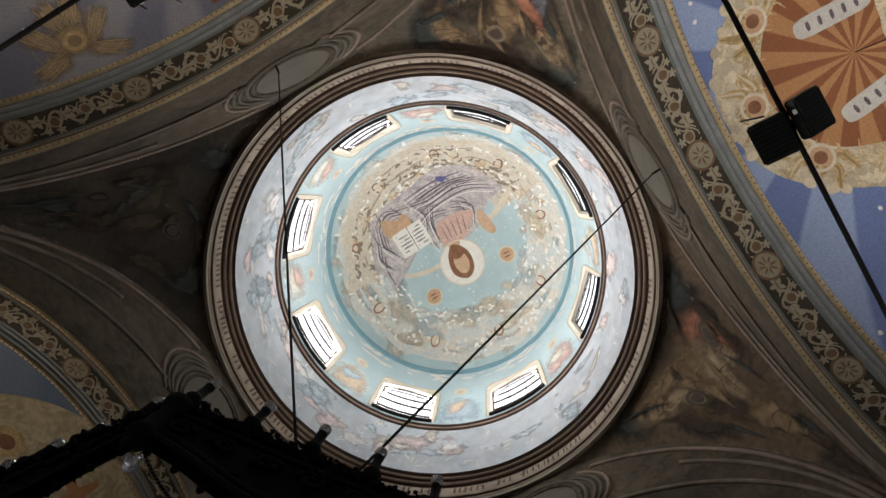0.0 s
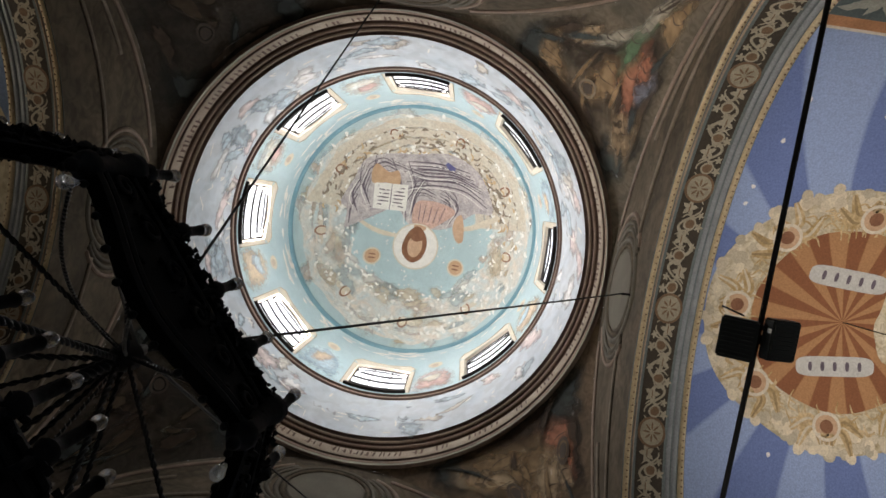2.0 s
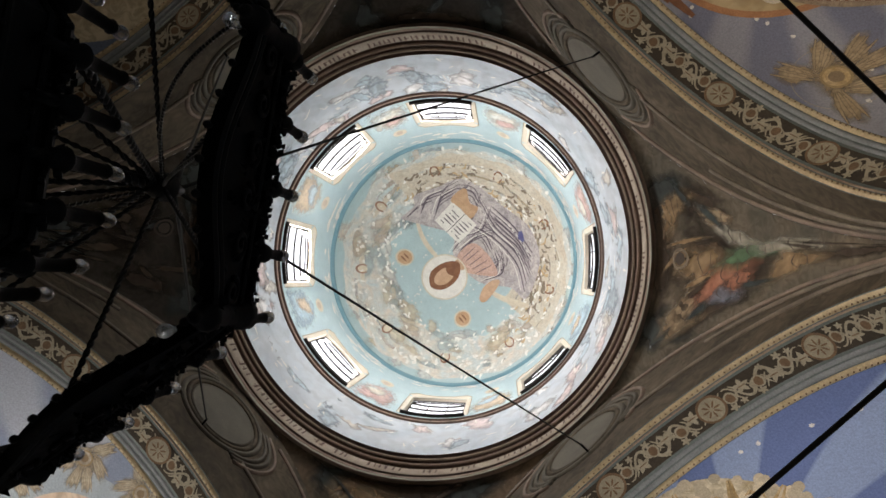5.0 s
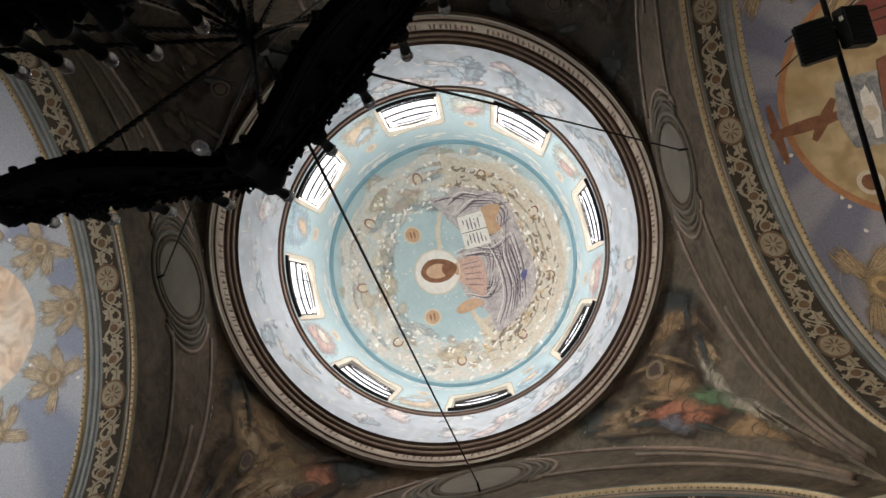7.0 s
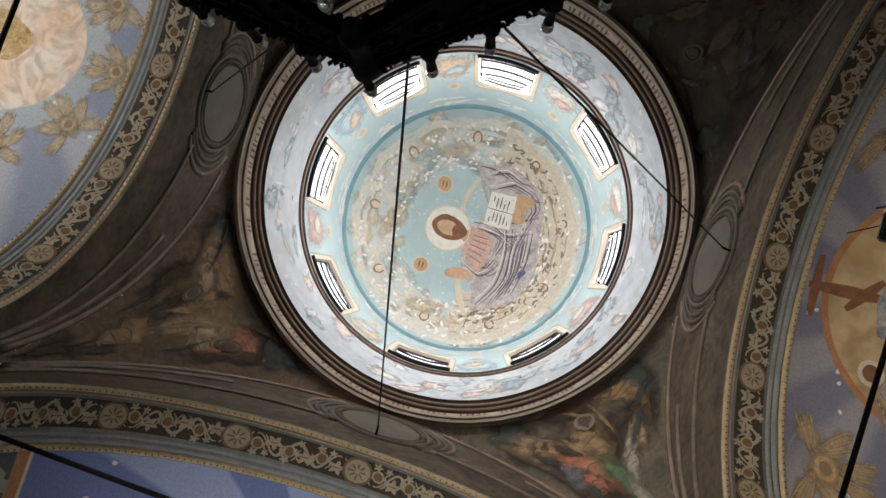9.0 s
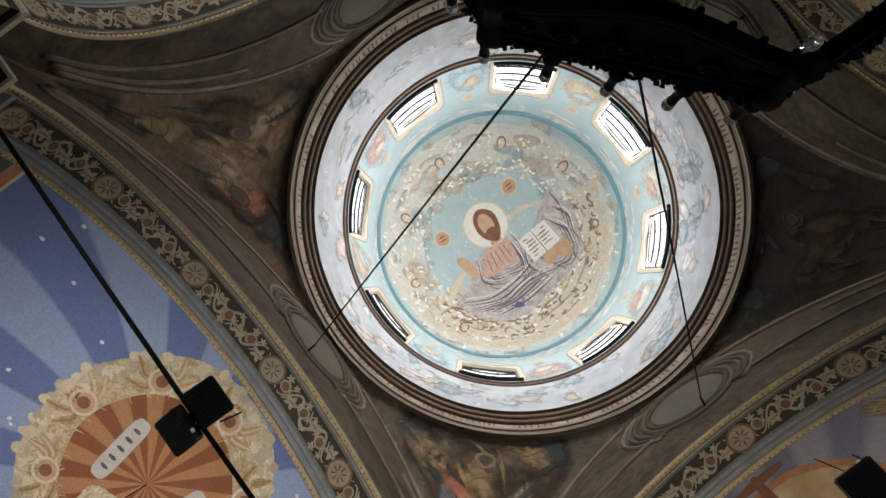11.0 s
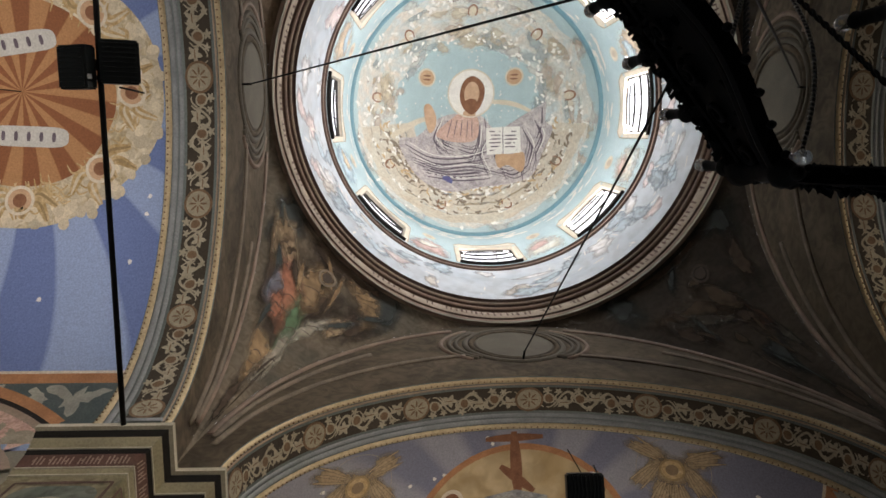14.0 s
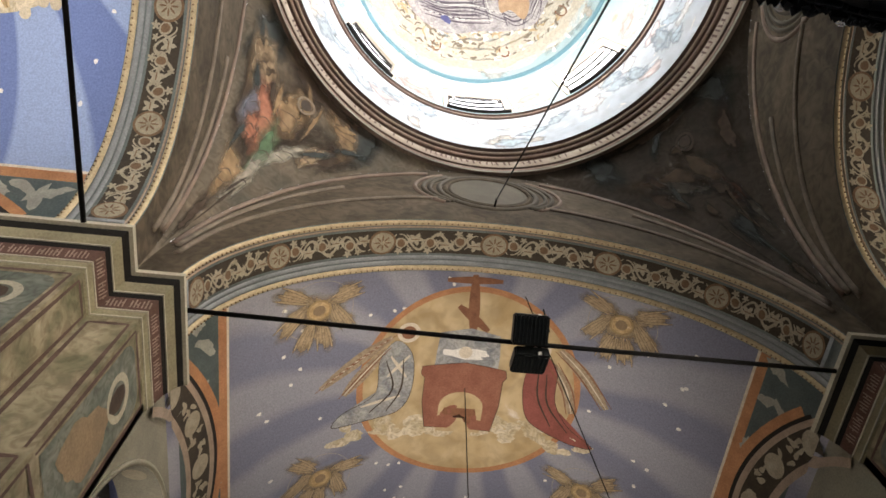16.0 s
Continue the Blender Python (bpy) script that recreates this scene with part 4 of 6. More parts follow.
SECT = [(-0.036, 0), (-0.034, 0.012), (-0.02, 0.024), (0.004, 0.027), (0.02, 0.016), (0.026, 0.006), (0.036, 0)]
for arm, deg in ARMS.items():
    host = bpy.data.objects[f"wall_arch_{arm}"]
    toward = lambda p: (0, -1, 0)
    for (a, z0, b), (u0, u1) in (((2.985, 6.45, 3.72), (0.05, 0.42)), ((2.985, 6.45, 3.72), (0.58, 0.95)), ((2.9, 6.4, 2.72), (0.05, 0.43)), ((2.9, 6.4, 2.72), (0.57, 0.95)),
                                 ((2.94, 6.45, 3.3), (0.05, 0.3)), ((2.94, 6.45, 3.3), (0.7, 0.95))):
        pts = [face_at(a * math.cos(math.pi * (u0 + (u1 - u0) * i / 30)), z0 + b * math.sin(math.pi * (u0 + (u1 - u0) * i / 30))) for i in range(31)]
        obj("moulding", mesh_of("moulding", *sweep(pts, SECT, up=toward), M_ROSEBAND if a > 2.95 else M_DUNBAND), host, "pinkish curved plaster moulding")
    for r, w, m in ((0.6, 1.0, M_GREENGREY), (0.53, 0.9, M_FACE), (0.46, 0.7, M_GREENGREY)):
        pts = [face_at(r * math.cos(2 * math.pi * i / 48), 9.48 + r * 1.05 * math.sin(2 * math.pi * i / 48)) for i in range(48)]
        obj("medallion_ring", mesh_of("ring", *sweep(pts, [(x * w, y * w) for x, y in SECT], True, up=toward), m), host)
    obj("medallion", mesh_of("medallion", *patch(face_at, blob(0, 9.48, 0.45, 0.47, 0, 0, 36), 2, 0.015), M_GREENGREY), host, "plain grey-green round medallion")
    for side in (0, math.pi):
        for r, z_r in ((0.72, 0.62), (0.8, 0.66), (0.9, 0.7)):
            pts = [face_at(r * math.cos(side + radians(d)), 9.48 + z_r * math.sin(side + radians(d))) for d in range(-52, 53, 8)]
            obj("scroll", mesh_of("scroll", *sweep(pts, [(x * 0.8, y) for x, y in SECT], up=toward), M_ROSEBAND if r > 0.85 else M_GREENGREY), host, "curved plaster scroll")

# ---- ribs: painted vine, rosettes, bead rows ----
M_BAND = mat("dark_brown_band_paint", (0.06, 0.048, 0.033), (0.042, 0.034, 0.025), scale=6)
M_VINE = mat("tan_vine_paint", (0.4, 0.36, 0.27), (0.31, 0.275, 0.2), scale=10)
M_BERRY = mat("brown_fruit_paint", (0.2, 0.13, 0.075), (0.15, 0.095, 0.055), scale=10)
M_ROSETTE = mat("cream_rosette_paint", (0.37, 0.33, 0.24), (0.28, 0.25, 0.18), scale=10)
M_PALEBLUE = mat("pale_blue_stripe_paint", (0.27, 0.29, 0.3), (0.21, 0.23, 0.24), scale=4)


def rib_at(s, y, lift=0.0):
    """s: the angle along the arch, in metres of about its own length."""
    return soffit(s / 2.45, y, lift)


def bead_profile(y0, y1, h):
    return [(y0, 0), (y0 + (y1 - y0) * 0.2, h * 0.8), ((y0 + y1) / 2, h), (y0 + (y1 - y0) * 0.8, h * 0.8), (y1, 0)]


def rib_strip(prof, u0=0.0, u1=math.pi, n=72):
    v = []
    for i in range(n + 1):
        u = u0 + (u1 - u0) * i / n
        v += [soffit(u, y, h) for y, h in prof]
    return v, grid_faces(n + 1, len(prof))


U0, U1 = radians(7), radians(173)
for arm, deg in ARMS.items():
    host = bpy.data.objects[f"arch_soffit_{arm}"]
    strip = lambda name, prof, m, label="", u0=0.0, u1=math.pi: obj(name, mesh_of(name, *rib_strip(prof, u0, u1), m), host, label)
    strip("bead_strip", bead_profile(3.06, 3.115, 0.02), M_GOLDDOT, "gold painted bead row")
    strip("bead_strip", bead_profile(3.575, 3.635, 0.025), M_GOLDDOT, "gold painted bead row")
    strip("fillet", bead_profile(3.125, 3.145, 0.012), M_STONE)
    strip("fillet", bead_profile(3.46, 3.5, 0.009), M_PALEBLUE)
    strip("fillet", bead_profile(3.515, 3.565, 0.013), M_PALEBLUE)
    strip("vine_ground", [(3.17, 0.004), (3.3, 0.006), (3.43, 0.004)], M_BAND, "dark brown painted band", U0, U1)
    strip("end_fillet", [(3.13, 0.0), (3.13, 0.03), (3.47, 0.03), (3.47, 0.0)], M_PALEBLUE, "", U0 - 0.02, U0)
    strip("end_fillet", [(3.13, 0.0), (3.13, 0.03), (3.47, 0.03), (3.47, 0.0)], M_PALEBLUE, "", U1, U1 + 0.02)
    beads = []
    for y, h, n in ((3.088, 0.03, 130), (3.605, 0.036, 130)):
        for i in range(n):
            u = math.pi * (i + 0.5) / n
            c = Vector(soffit(u, y, h))
            d = 0.011
            beads.append(([c + Vector(q) * d for q in ((1, 0, 0), (-1, 0, 0), (0, 1, 0), (0, -1, 0), (0, 0, 1), (0, 0, -1))],
                          [(0, 2, 4), (2, 1, 4), (1, 3, 4), (3, 0, 4), (2, 0, 5), (1, 2, 5), (3, 1, 5), (0, 3, 5)]))
    tagged(obj("beads", mesh_of("beads", *joined(*beads), M_BERRY), host), kind="stuff")
    stems, leaves, fruit, husks = [], [], [], []
    marks = [radians(90 + 26.4 * k) * 2.45 for k in range(-3, 4)]
    gap = marks[1] - marks[0]
    lobed = lambda x, y, r, t: [(x + r * (0.72 + 0.28 * math.cos(5 * a)) * math.cos(a + t), y + r * 0.9 * (0.72 + 0.28 * math.cos(5 * a)) * math.sin(a + t)) for a in [2 * math.pi * i / 20 for i in range(20)]]
    for k in range(-1, 7):
        s0 = marks[0] + gap * k
        wave = lambda t: (s0 + gap * t, 3.3 + 0.088 * math.cos(t * 6 * math.pi + (0 if k % 2 else math.pi)))
        fits = lambda x: U0 * 2.45 + 0.08 < x < U1 * 2.45 - 0.08
        pts = [wave(0.15 + 0.7 * i / 40) for i in range(41)]
        pts = [p for p in pts if fits(p[0])]
        if len(pts) < 4:
            continue
        stems.append(stripe(rib_at, pts, 0.03, 0.012, 1))
        for j in range(6):
            t = 0.17 + 0.132 * j
            x, y = wave(t)
            if not fits(x):
                continue
            side = -1 if math.cos(t * 6 * math.pi + (0 if k % 2 else math.pi)) > 0 else 1
            if j % 2:
                husks.append(patch(rib_at, blob(x, 3.3 + side * 0.012, 0.058, 0.062, 0.3, 0.1, 14, rng), 1, 0.0135))
                fruit.append(patch(rib_at, blob(x, 3.3 + side * 0.012, 0.04, 0.046, 0.3, 0.1, 12, rng), 1, 0.017))
                leaves.append(patch(rib_at, lobed(x + 0.02, 3.3 + side * 0.1, 0.05, rng.uniform(0, 6)), 1, 0.015))
            else:
                leaves.append(patch(rib_at, lobed(x, 3.3 + side * 0.03, 0.085, rng.uniform(0, 6)), 1, 0.015))
                fruit.append(stripe(rib_at, [(x - 0.04, 3.3 + side * 0.03), (x + 0.04, 3.3 + side * 0.03)], 0.012, 0.017, 2))
                leaves.append(patch(rib_at, lobed(x + 0.06, 3.3 - side * 0.09, 0.042, rng.uniform(0, 6)), 1, 0.0155))
            for d in (-0.05, 0.05):
                stems.append(stripe(rib_at, curve_line([(x + d, y), (x + d * 1.7, y + side * 0.05), (x + d * 0.7, y + side * 0.13)], 4), 0.017, 0.0125, 1))
    tagged(obj("vine_husks", mesh_of("husks", *joined(*husks), M_VINE), host, "tan painted husks"), kind="stuff")
    tagged(obj("vine_stems", mesh_of("stems", *joined(*stems), M_VINE), host, "tan painted vine"), kind="stuff")
    tagged(obj("vine_leaves", mesh_of("leaves", *joined(*leaves), M_VINE), host, "tan painted leaves"), kind="stuff")
    tagged(obj("vine_fruit", mesh_of("fruit", *joined(*fruit), M_BERRY), host, "brown painted fruit"), kind="stuff")
    for s in marks:
        if not U0 * 2.45 < s < U1 * 2.45:
            continue
        obj("rosette", mesh_of("rosette", *patch(rib_at, blob(s, 3.3, 0.14, 0.135, 0, 0, 28), 2, 0.016), M_BERRY), host)
        obj("rosette", mesh_of("rosette", *patch(rib_at, blob(s, 3.3, 0.118, 0.112, 0, 0, 28), 2, 0.02), M_ROSETTE), host, "cream painted rosette")
        petals = [patch(rib_at, blob(s + 0.055 * math.cos(a), 3.3 + 0.052 * math.sin(a), 0.035, 0.009, a, 0, 10), 1, 0.025) for a in [math.pi / 4 * i for i in range(8)]]
        obj("rosette_petals", mesh_of("petals", *joined(*petals), M_BERRY), host)
    for part_ob in list(host.children):
        part_ob.matrix_parent_inverse = Matrix()
# ---- vault paintings ----
G_CLOUD = fresco_mat("cream_cloud_fresco", [(0.42, 0.34, 0.2), (0.58, 0.5, 0.34), (0.68, 0.62, 0.48)], scale=5, streak=12)
G_GOLD = fresco_mat("gold_ground_fresco", [(0.42, 0.31, 0.16), (0.5, 0.38, 0.21), (0.54, 0.43, 0.26)], scale=2.5, streak=5, swirl=0.6, depth=0.5)
G_BUFF = fresco_mat("buff_ground_fresco", [(0.4, 0.34, 0.22), (0.5, 0.43, 0.3), (0.56, 0.5, 0.37)], scale=1.6, streak=6)
G_WING = fresco_mat("ochre_wing_fresco", [(0.38, 0.26, 0.11), (0.5, 0.36, 0.18), (0.6, 0.46, 0.27)], scale=7, streak=18)
G_CHERUB = fresco_mat("dun_cherub_fresco", [(0.3, 0.26, 0.2), (0.42, 0.36, 0.27), (0.5, 0.45, 0.36)], scale=7, streak=16)
G_BLUEGREY = fresco_mat("blue_grey_robe_fresco", [(0.2, 0.22, 0.24), (0.32, 0.33, 0.33), (0.42, 0.42, 0.4)], scale=6, streak=16)
G_WINE = mat("wine_red_paint", (0.3, 0.1, 0.08), (0.23, 0.075, 0.06), scale=5)
G_THRONE = mat("brown_red_paint", (0.32, 0.14, 0.09), (0.25, 0.1, 0.065), scale=5)
G_BORDER = mat("orange_border_paint", (0.5, 0.25, 0.12), (0.4, 0.19, 0.09), scale=5)
G_DARKGREEN = mat("dark_green_ground_paint", (0.1, 0.13, 0.13), (0.075, 0.1, 0.1), scale=3)
G_LEAF = mat("pale_leaf_paint", (0.4, 0.4, 0.34), (0.3, 0.3, 0.26), scale=5)
G_PALEDISC = fresco_mat("pale_glow_paint", [(0.66, 0.5, 0.36), (0.76, 0.64, 0.48), (0.66, 0.66, 0.62)], scale=0.9, streak=3)


P_PUFF = mat("cloud_puff_paint", (0.68, 0.6, 0.44), (0.6, 0.52, 0.38), scale=8, bump=0.03)
pn = P_PUFF.node_tree
geo, hue = pn.nodes.new("ShaderNodeNewGeometry"), pn.nodes.new("ShaderNodeHueSaturation")
rr = pn.nodes.new("ShaderNodeMapRange")
rr.inputs["To Min"].default_value, rr.inputs["To Max"].default_value = 0.7, 1.15
pn.links.new(geo.outputs["Random Per Island"], rr.inputs["Value"])
pn.links.new(rr.outputs[0], hue.inputs["Value"])
pn.links.new([k for k in pn.nodes if k.bl_idname == "ShaderNodeMix"][0].outputs["Result"], hue.inputs["Color"])
pn.links.new(hue.outputs[0], pn.nodes["Principled BSDF"].inputs["Base Color"])


M_BLACKLINE = mat("black_line_paint", (0.02, 0.016, 0.014), (0.014, 0.012, 0.01), scale=3)


G_WINGDIM = fresco_mat("dim_ochre_wing_fresco", [(0.3, 0.23, 0.16), (0.36, 0.28, 0.19), (0.4, 0.32, 0.22)], scale=7, streak=18)
P_DUNWING = mat("dun_feather_paint", (0.36, 0.26, 0.13), (0.28, 0.2, 0.1), scale=8)
P_DUNRING = mat("dull_ring_paint", (0.42, 0.38, 0.33), (0.34, 0.31, 0.27), scale=8)
WING_OCHRE = soft_mat("ochre_wing_stroke", [(0.36, 0.28, 0.18), (0.42, 0.33, 0.21)], 6, 10, 0.4)
WING_GOLD = soft_mat("gold_wing_stroke", [(0.42, 0.33, 0.21), (0.48, 0.38, 0.25)], 6, 12, 0.9, 0.8)
WING_DUN = soft_mat("dun_wing_stroke", [(0.4, 0.34, 0.25), (0.48, 0.42, 0.31)], 6, 10, 0.4)
WING_SAND = soft_mat("sand_wing_stroke", [(0.46, 0.4, 0.3), (0.56, 0.5, 0.38)], 6, 12, 0.9, 0.8)
P_SCROLL = mat("grey_white_scroll_paint", (0.58, 0.57, 0.53), (0.5, 0.49, 0.45), scale=8)


def painter(arm):
    host = bpy.data.objects[f"vault_{arm}"]

    def put(name, vf, m, label=""):
        return obj(name, mesh_of(name, *vf, m), host, label)
    put.host = host.name
    return put


def disc(put, name, x, y, r, m, lift, label="", rings=8, squash=1.0, n=56, wob=0.0):
    return put(name, patch(vault, blob(x, y, r, r * squash, 0, wob, n, rng), rings, lift), m, label)


def soft_stripe(surface, points, width, lift=0.006):
    """A brush stroke that is full along its middle and wears away to its sides and ends."""
    p = [Vector((*q, 0)) for q in points]
    verts, fade, n = [], [], len(p)
    for i, q in enumerate(p):
        d = (p[min(i + 1, n - 1)] - p[max(i - 1, 0)]).normalized()
        body = math.sin(math.pi * (i + 0.6) / (n + 0.2)) ** 0.6
        w = width * 0.5 * (0.25 + 0.75 * body)
        for k in (-1, -0.5, 0, 0.5, 1):
            verts.append(surface(q.x - d.y * w * k, q.y + d.x * w * k, lift))
            fade.append((1 - abs(k)) * body + 0.08)
    return verts, grid_faces(n, 5), fade


def seraph(put, x, y, turn, size=1.0, lift=0.03, ring=False, wing=None):
    """A haloed six-winged painted emblem, as plain shapes in brush strokes."""
    c, s = math.cos(turn), math.sin(turn)
    loc = lambda a, b: (x + (a * c - b * s) * size, y + (a * s + b * c) * size)
    if ring:
        put("painted_ring", ring_patch(vault, x, y, 0.42 * size, 0.428 * size, lift, 40, bands=1), P_DUNRING)
    dark, pale = (WING_DUN, WING_SAND) if wing is G_CHERUB else (WING_OCHRE, WING_GOLD)
    deep, light = [soft_patch(vault, blob(*loc(0, -0.02), 0.3 * size, 0.3 * size, turn, 0.2, 24, rng), 4, lift + 0.003)], []
    for sx in (-1, 1):
        for k, (wx, wy, far, wide, lean) in enumerate(((0.3, 0.22, 0.3, 0.15, 0.45), (0.28, -0.1, 0.3, 0.16, -0.95), (0.1, -0.36, 0.3, 0.15, -1.35))):
            deep.append(soft_patch(vault, blob(*loc(sx * wx, wy), far * size, wide * size, turn + (lean if sx > 0 else math.pi - lean), 0.3, 22, rng), 5, lift + 0.005 + 0.002 * k))
            for d in (-0.07, 0.0, 0.07):
                ux, uy = math.cos(lean), math.sin(lean)
                line = [(wx - 0.6 * far * ux - d * uy * 0.5, wy - 0.6 * far * uy + d * ux * 0.5), (wx - d * uy, wy + d * ux), (wx + 0.8 * far * ux - d * uy * 1.3, wy + 0.8 * far * uy + d * ux * 1.3)]
                light.append(soft_stripe(vault, curve_line([loc(sx * px, py) for px, py in line], 5), 0.045 * size, lift + 0.013))
    host = bpy.data.objects[put.host]
    obj("painted_wing", soft_mesh("wing", deep, dark), host, "ochre painted wings")
    obj("painted_wing", soft_mesh("wing", light, pale), host)
    disc(put, "painted_roundel", x, y, 0.15 * size, G_WING if wing is not G_CHERUB else G_CHERUB, lift + 0.014, rings=3, n=26)
    put("painted_roundel", ring_patch(vault, x, y, 0.125 * size, 0.15 * size, lift + 0.018, 28, bands=1), P_DUNWING)
    disc(put, "painted_roundel", x, y, 0.075 * size, P_TAN, lift + 0.02, rings=2, n=20)


def stars(put, n, y0, y1, seed):
    r = random.Random(seed)
    out = []
    for _ in range(n):
        out.append(patch(vault, blob(r.uniform(-2.4, 2.4), r.uniform(y0, y1), 0.022, 0.022, 0, 0.3, 6, r), 1, 0.006))
    tagged(put("painted_stars", joined(*out), P_WHITE, "small white stars"), kind="stuff")


def borders(put):
    for s in (-1, 1):
        for (x0, x1), m, lift in (((2.54, 2.6), G_BORDER, 0.008), ((2.535, 2.55), P_CREAM, 0.01), ((2.6, 2.785), G_DARKGREEN, 0.006)):
            v = [vault(s * (x0 + (x1 - x0) * k / 6), RIB_END + 0.02 + (VAULT_END - RIB_END - 0.1) * i / 12, lift) for i in range(13) for k in range(7)]
            put("painted_border", (v, grid_faces(13, 7)), m)
        leaf = [patch(vault, blob(s * rng.uniform(2.63, 2.74), rng.uniform(3.7, 7), rng.uniform(0.02, 0.04), rng.uniform(0.06, 0.12), rng.uniform(-0.4, 0.4), 0.5, 14, rng), 2, 0.012) for _ in range(16)]
        tagged(put("painted_leaves", joined(*leaf), G_LEAF), kind="stuff")


for arm in ARMS:
    borders(painter(arm))
# west: blue with a ring of clouds about brown rays
put = painter("west")
stars(put, 70, 3.7, 8, 3)
cx, cy = 0.15, 5.02
disc(put, "cloud_wreath", cx, cy, 1.32, G_CLOUD, 0.02, "wreath of cream clouds", 10, 1.0, 90, 0.03)
M_STARRAYS = rays_mat("brown_ray_paint", (0.25, 0.1, 0.045), (0.42, 0.22, 0.1), cx, cy, 15, edge=0.07, mottle=0.1)
disc(put, "ray_disc", cx, cy, 0.9, M_STARRAYS, 0.032, "brown disc with painted rays", 8, 1.0, 60, 0.03)
puffs = [patch(vault, blob(cx + r * math.cos(a), cy + r * math.sin(a), rng.uniform(0.045, 0.07), rng.uniform(0.045, 0.065), a, 0.1, 12, rng), 1, 0.026 + 0.001 * rng.randint(0, 8))
         for r, a in [(rng.uniform(1.08, 1.34), 2 * math.pi * i / 230 + rng.uniform(-0.05, 0.05)) for i in range(230)]]
tagged(put("cloud_puffs", joined(*puffs), P_PUFF, "pale cloud edges"), kind="stuff")
curls = []
for i in range(220):
    a, r = rng.uniform(0, 6.28), rng.uniform(0.9, 1.16)
    x, y = cx + r * math.cos(a), cy + r * math.sin(a)
    b = a + math.pi / 2 + rng.uniform(-0.7, 0.7)
    curls.append(stripe(vault, curve_line([(x, y), (x + 0.08 * math.cos(b), y + 0.08 * math.sin(b)), (x + 0.14 * math.cos(b + 0.7), y + 0.14 * math.sin(b + 0.7))], 4), 0.018, 0.037, 1))
tagged(put("cloud_curls", joined(*curls), G_WING, "ochre cloud curls"), kind="stuff")
for i in range(8):
    a = math.pi / 4 * i - math.pi / 2
    x, y = cx + 1.04 * math.cos(a), cy + 1.04 * math.sin(a)
    disc(put, "painted_roundel", x, y, 0.13, P_ORANGE, 0.04, rings=3, n=24)
    put("painted_roundel", ring_patch(vault, x, y, 0.11, 0.14, 0.044, 24, bands=1), P_CREAM)
    disc(put, "painted_roundel", x, y, 0.065, P_BROWN, 0.046, rings=2, n=16)
for i in range(8):
    a = math.pi / 4 * i - math.pi / 2
    x, y = cx + 1.04 * math.cos(a), cy + 1.04 * math.sin(a)
    for k, (turn, far, wide) in enumerate(((-1.9, 0.4, 0.1), (1.9, 0.4, 0.1), (-1.3, 0.38, 0.09), (1.3, 0.38, 0.09), (-0.6, 0.2, 0.08), (0.6, 0.2, 0.08), (0.0, 0.17, 0.08))):
        b = a + turn + rng.uniform(-0.2, 0.2)
        c = b + (0.9 if turn < 0 else -0.9) * (1 if turn else 0.3)
        p1 = (x + 0.5 * far * math.cos(b), y + 0.5 * far * math.sin(b))
        line = curve_line([(x + 0.1 * math.cos(b), y + 0.1 * math.sin(b)), p1, (p1[0] + 0.5 * far * math.cos(c), p1[1] + 0.5 * far * math.sin(c))], 6)
        put("painted_wing", stripe(vault, line, wide, 0.038 + 0.0006 * k, 1), G_WING)
        put("painted_feather", stripe(vault, line[3:], wide * 0.3, 0.043, 1), P_PUFF if k % 2 else P_DUNWING)
for i, (x, y, t) in enumerate(((0.58, 4.97, 1.6), (-0.3, 5.03, 1.42))):
    c, s = math.cos(t), math.sin(t)
    bar = [(x + (a * c - b * s), y + (a * s + b * c)) for a, b in [(0.38 * math.copysign(abs(math.cos(q)) ** 0.35, math.cos(q)), 0.1 * math.copysign(abs(math.sin(q)) ** 0.6, math.sin(q))) for q in [2 * math.pi * k / 40 + 0.01 for k in range(40)]]]
    put("painted_scroll", patch(vault, bar, 4, 0.05), P_SCROLL, "white painted scroll")
    for k in range(5):
        a = -0.24 + 0.12 * k
        put("painted_text_bar", stripe(vault, [(x + a * c - 0.045 * -s, y + a * s - 0.045 * c), (x + a * c + 0.045 * -s, y + a * s + 0.045 * c)], 0.04, 0.056, 3), P_FOLD)
disc(put, "cloud_heap", cx + 0.1, cy + 0.62, 0.42, G_CLOUD, 0.042, "heap of cream clouds", 4, 0.8, 40, 0.12)
# north: grey-blue with a gold disc, a red throne and kneeling shapes
put = painter("north")
stars(put, 80, 3.7, 8.5, 4)
disc(put, "gold_disc", -0.05, 5.15, 1.31, G_BORDER, 0.016, "orange-rimmed gold disc", 10, 1.0, 72)
disc(put, "gold_disc", -0.05, 5.15, 1.24, G_GOLD, 0.022, "gold painted disc", 10, 1.0, 72)
put("painted_cross", stripe(vault, [(-0.14, 3.7), (-0.07, 4.5)], 0.13, 0.03, 8), P_BROWN)
put("painted_cross", stripe(vault, [(-0.45, 3.78), (0.18, 3.76)], 0.09, 0.034, 6), P_BROWN)
put("painted_cross", stripe(vault, [(-0.28, 4.1), (0.1, 4.4)], 0.11, 0.034, 6), P_BROWN)
put("painted_throne", patch(vault, [(-0.45, 4.45), (-0.1, 4.38), (0.25, 4.45), (0.28, 4.7), (0.28, 4.95), (-0.1, 4.95), (-0.48, 4.95), (-0.47, 4.7)], 3, 0.032), G_BLUEGREY)
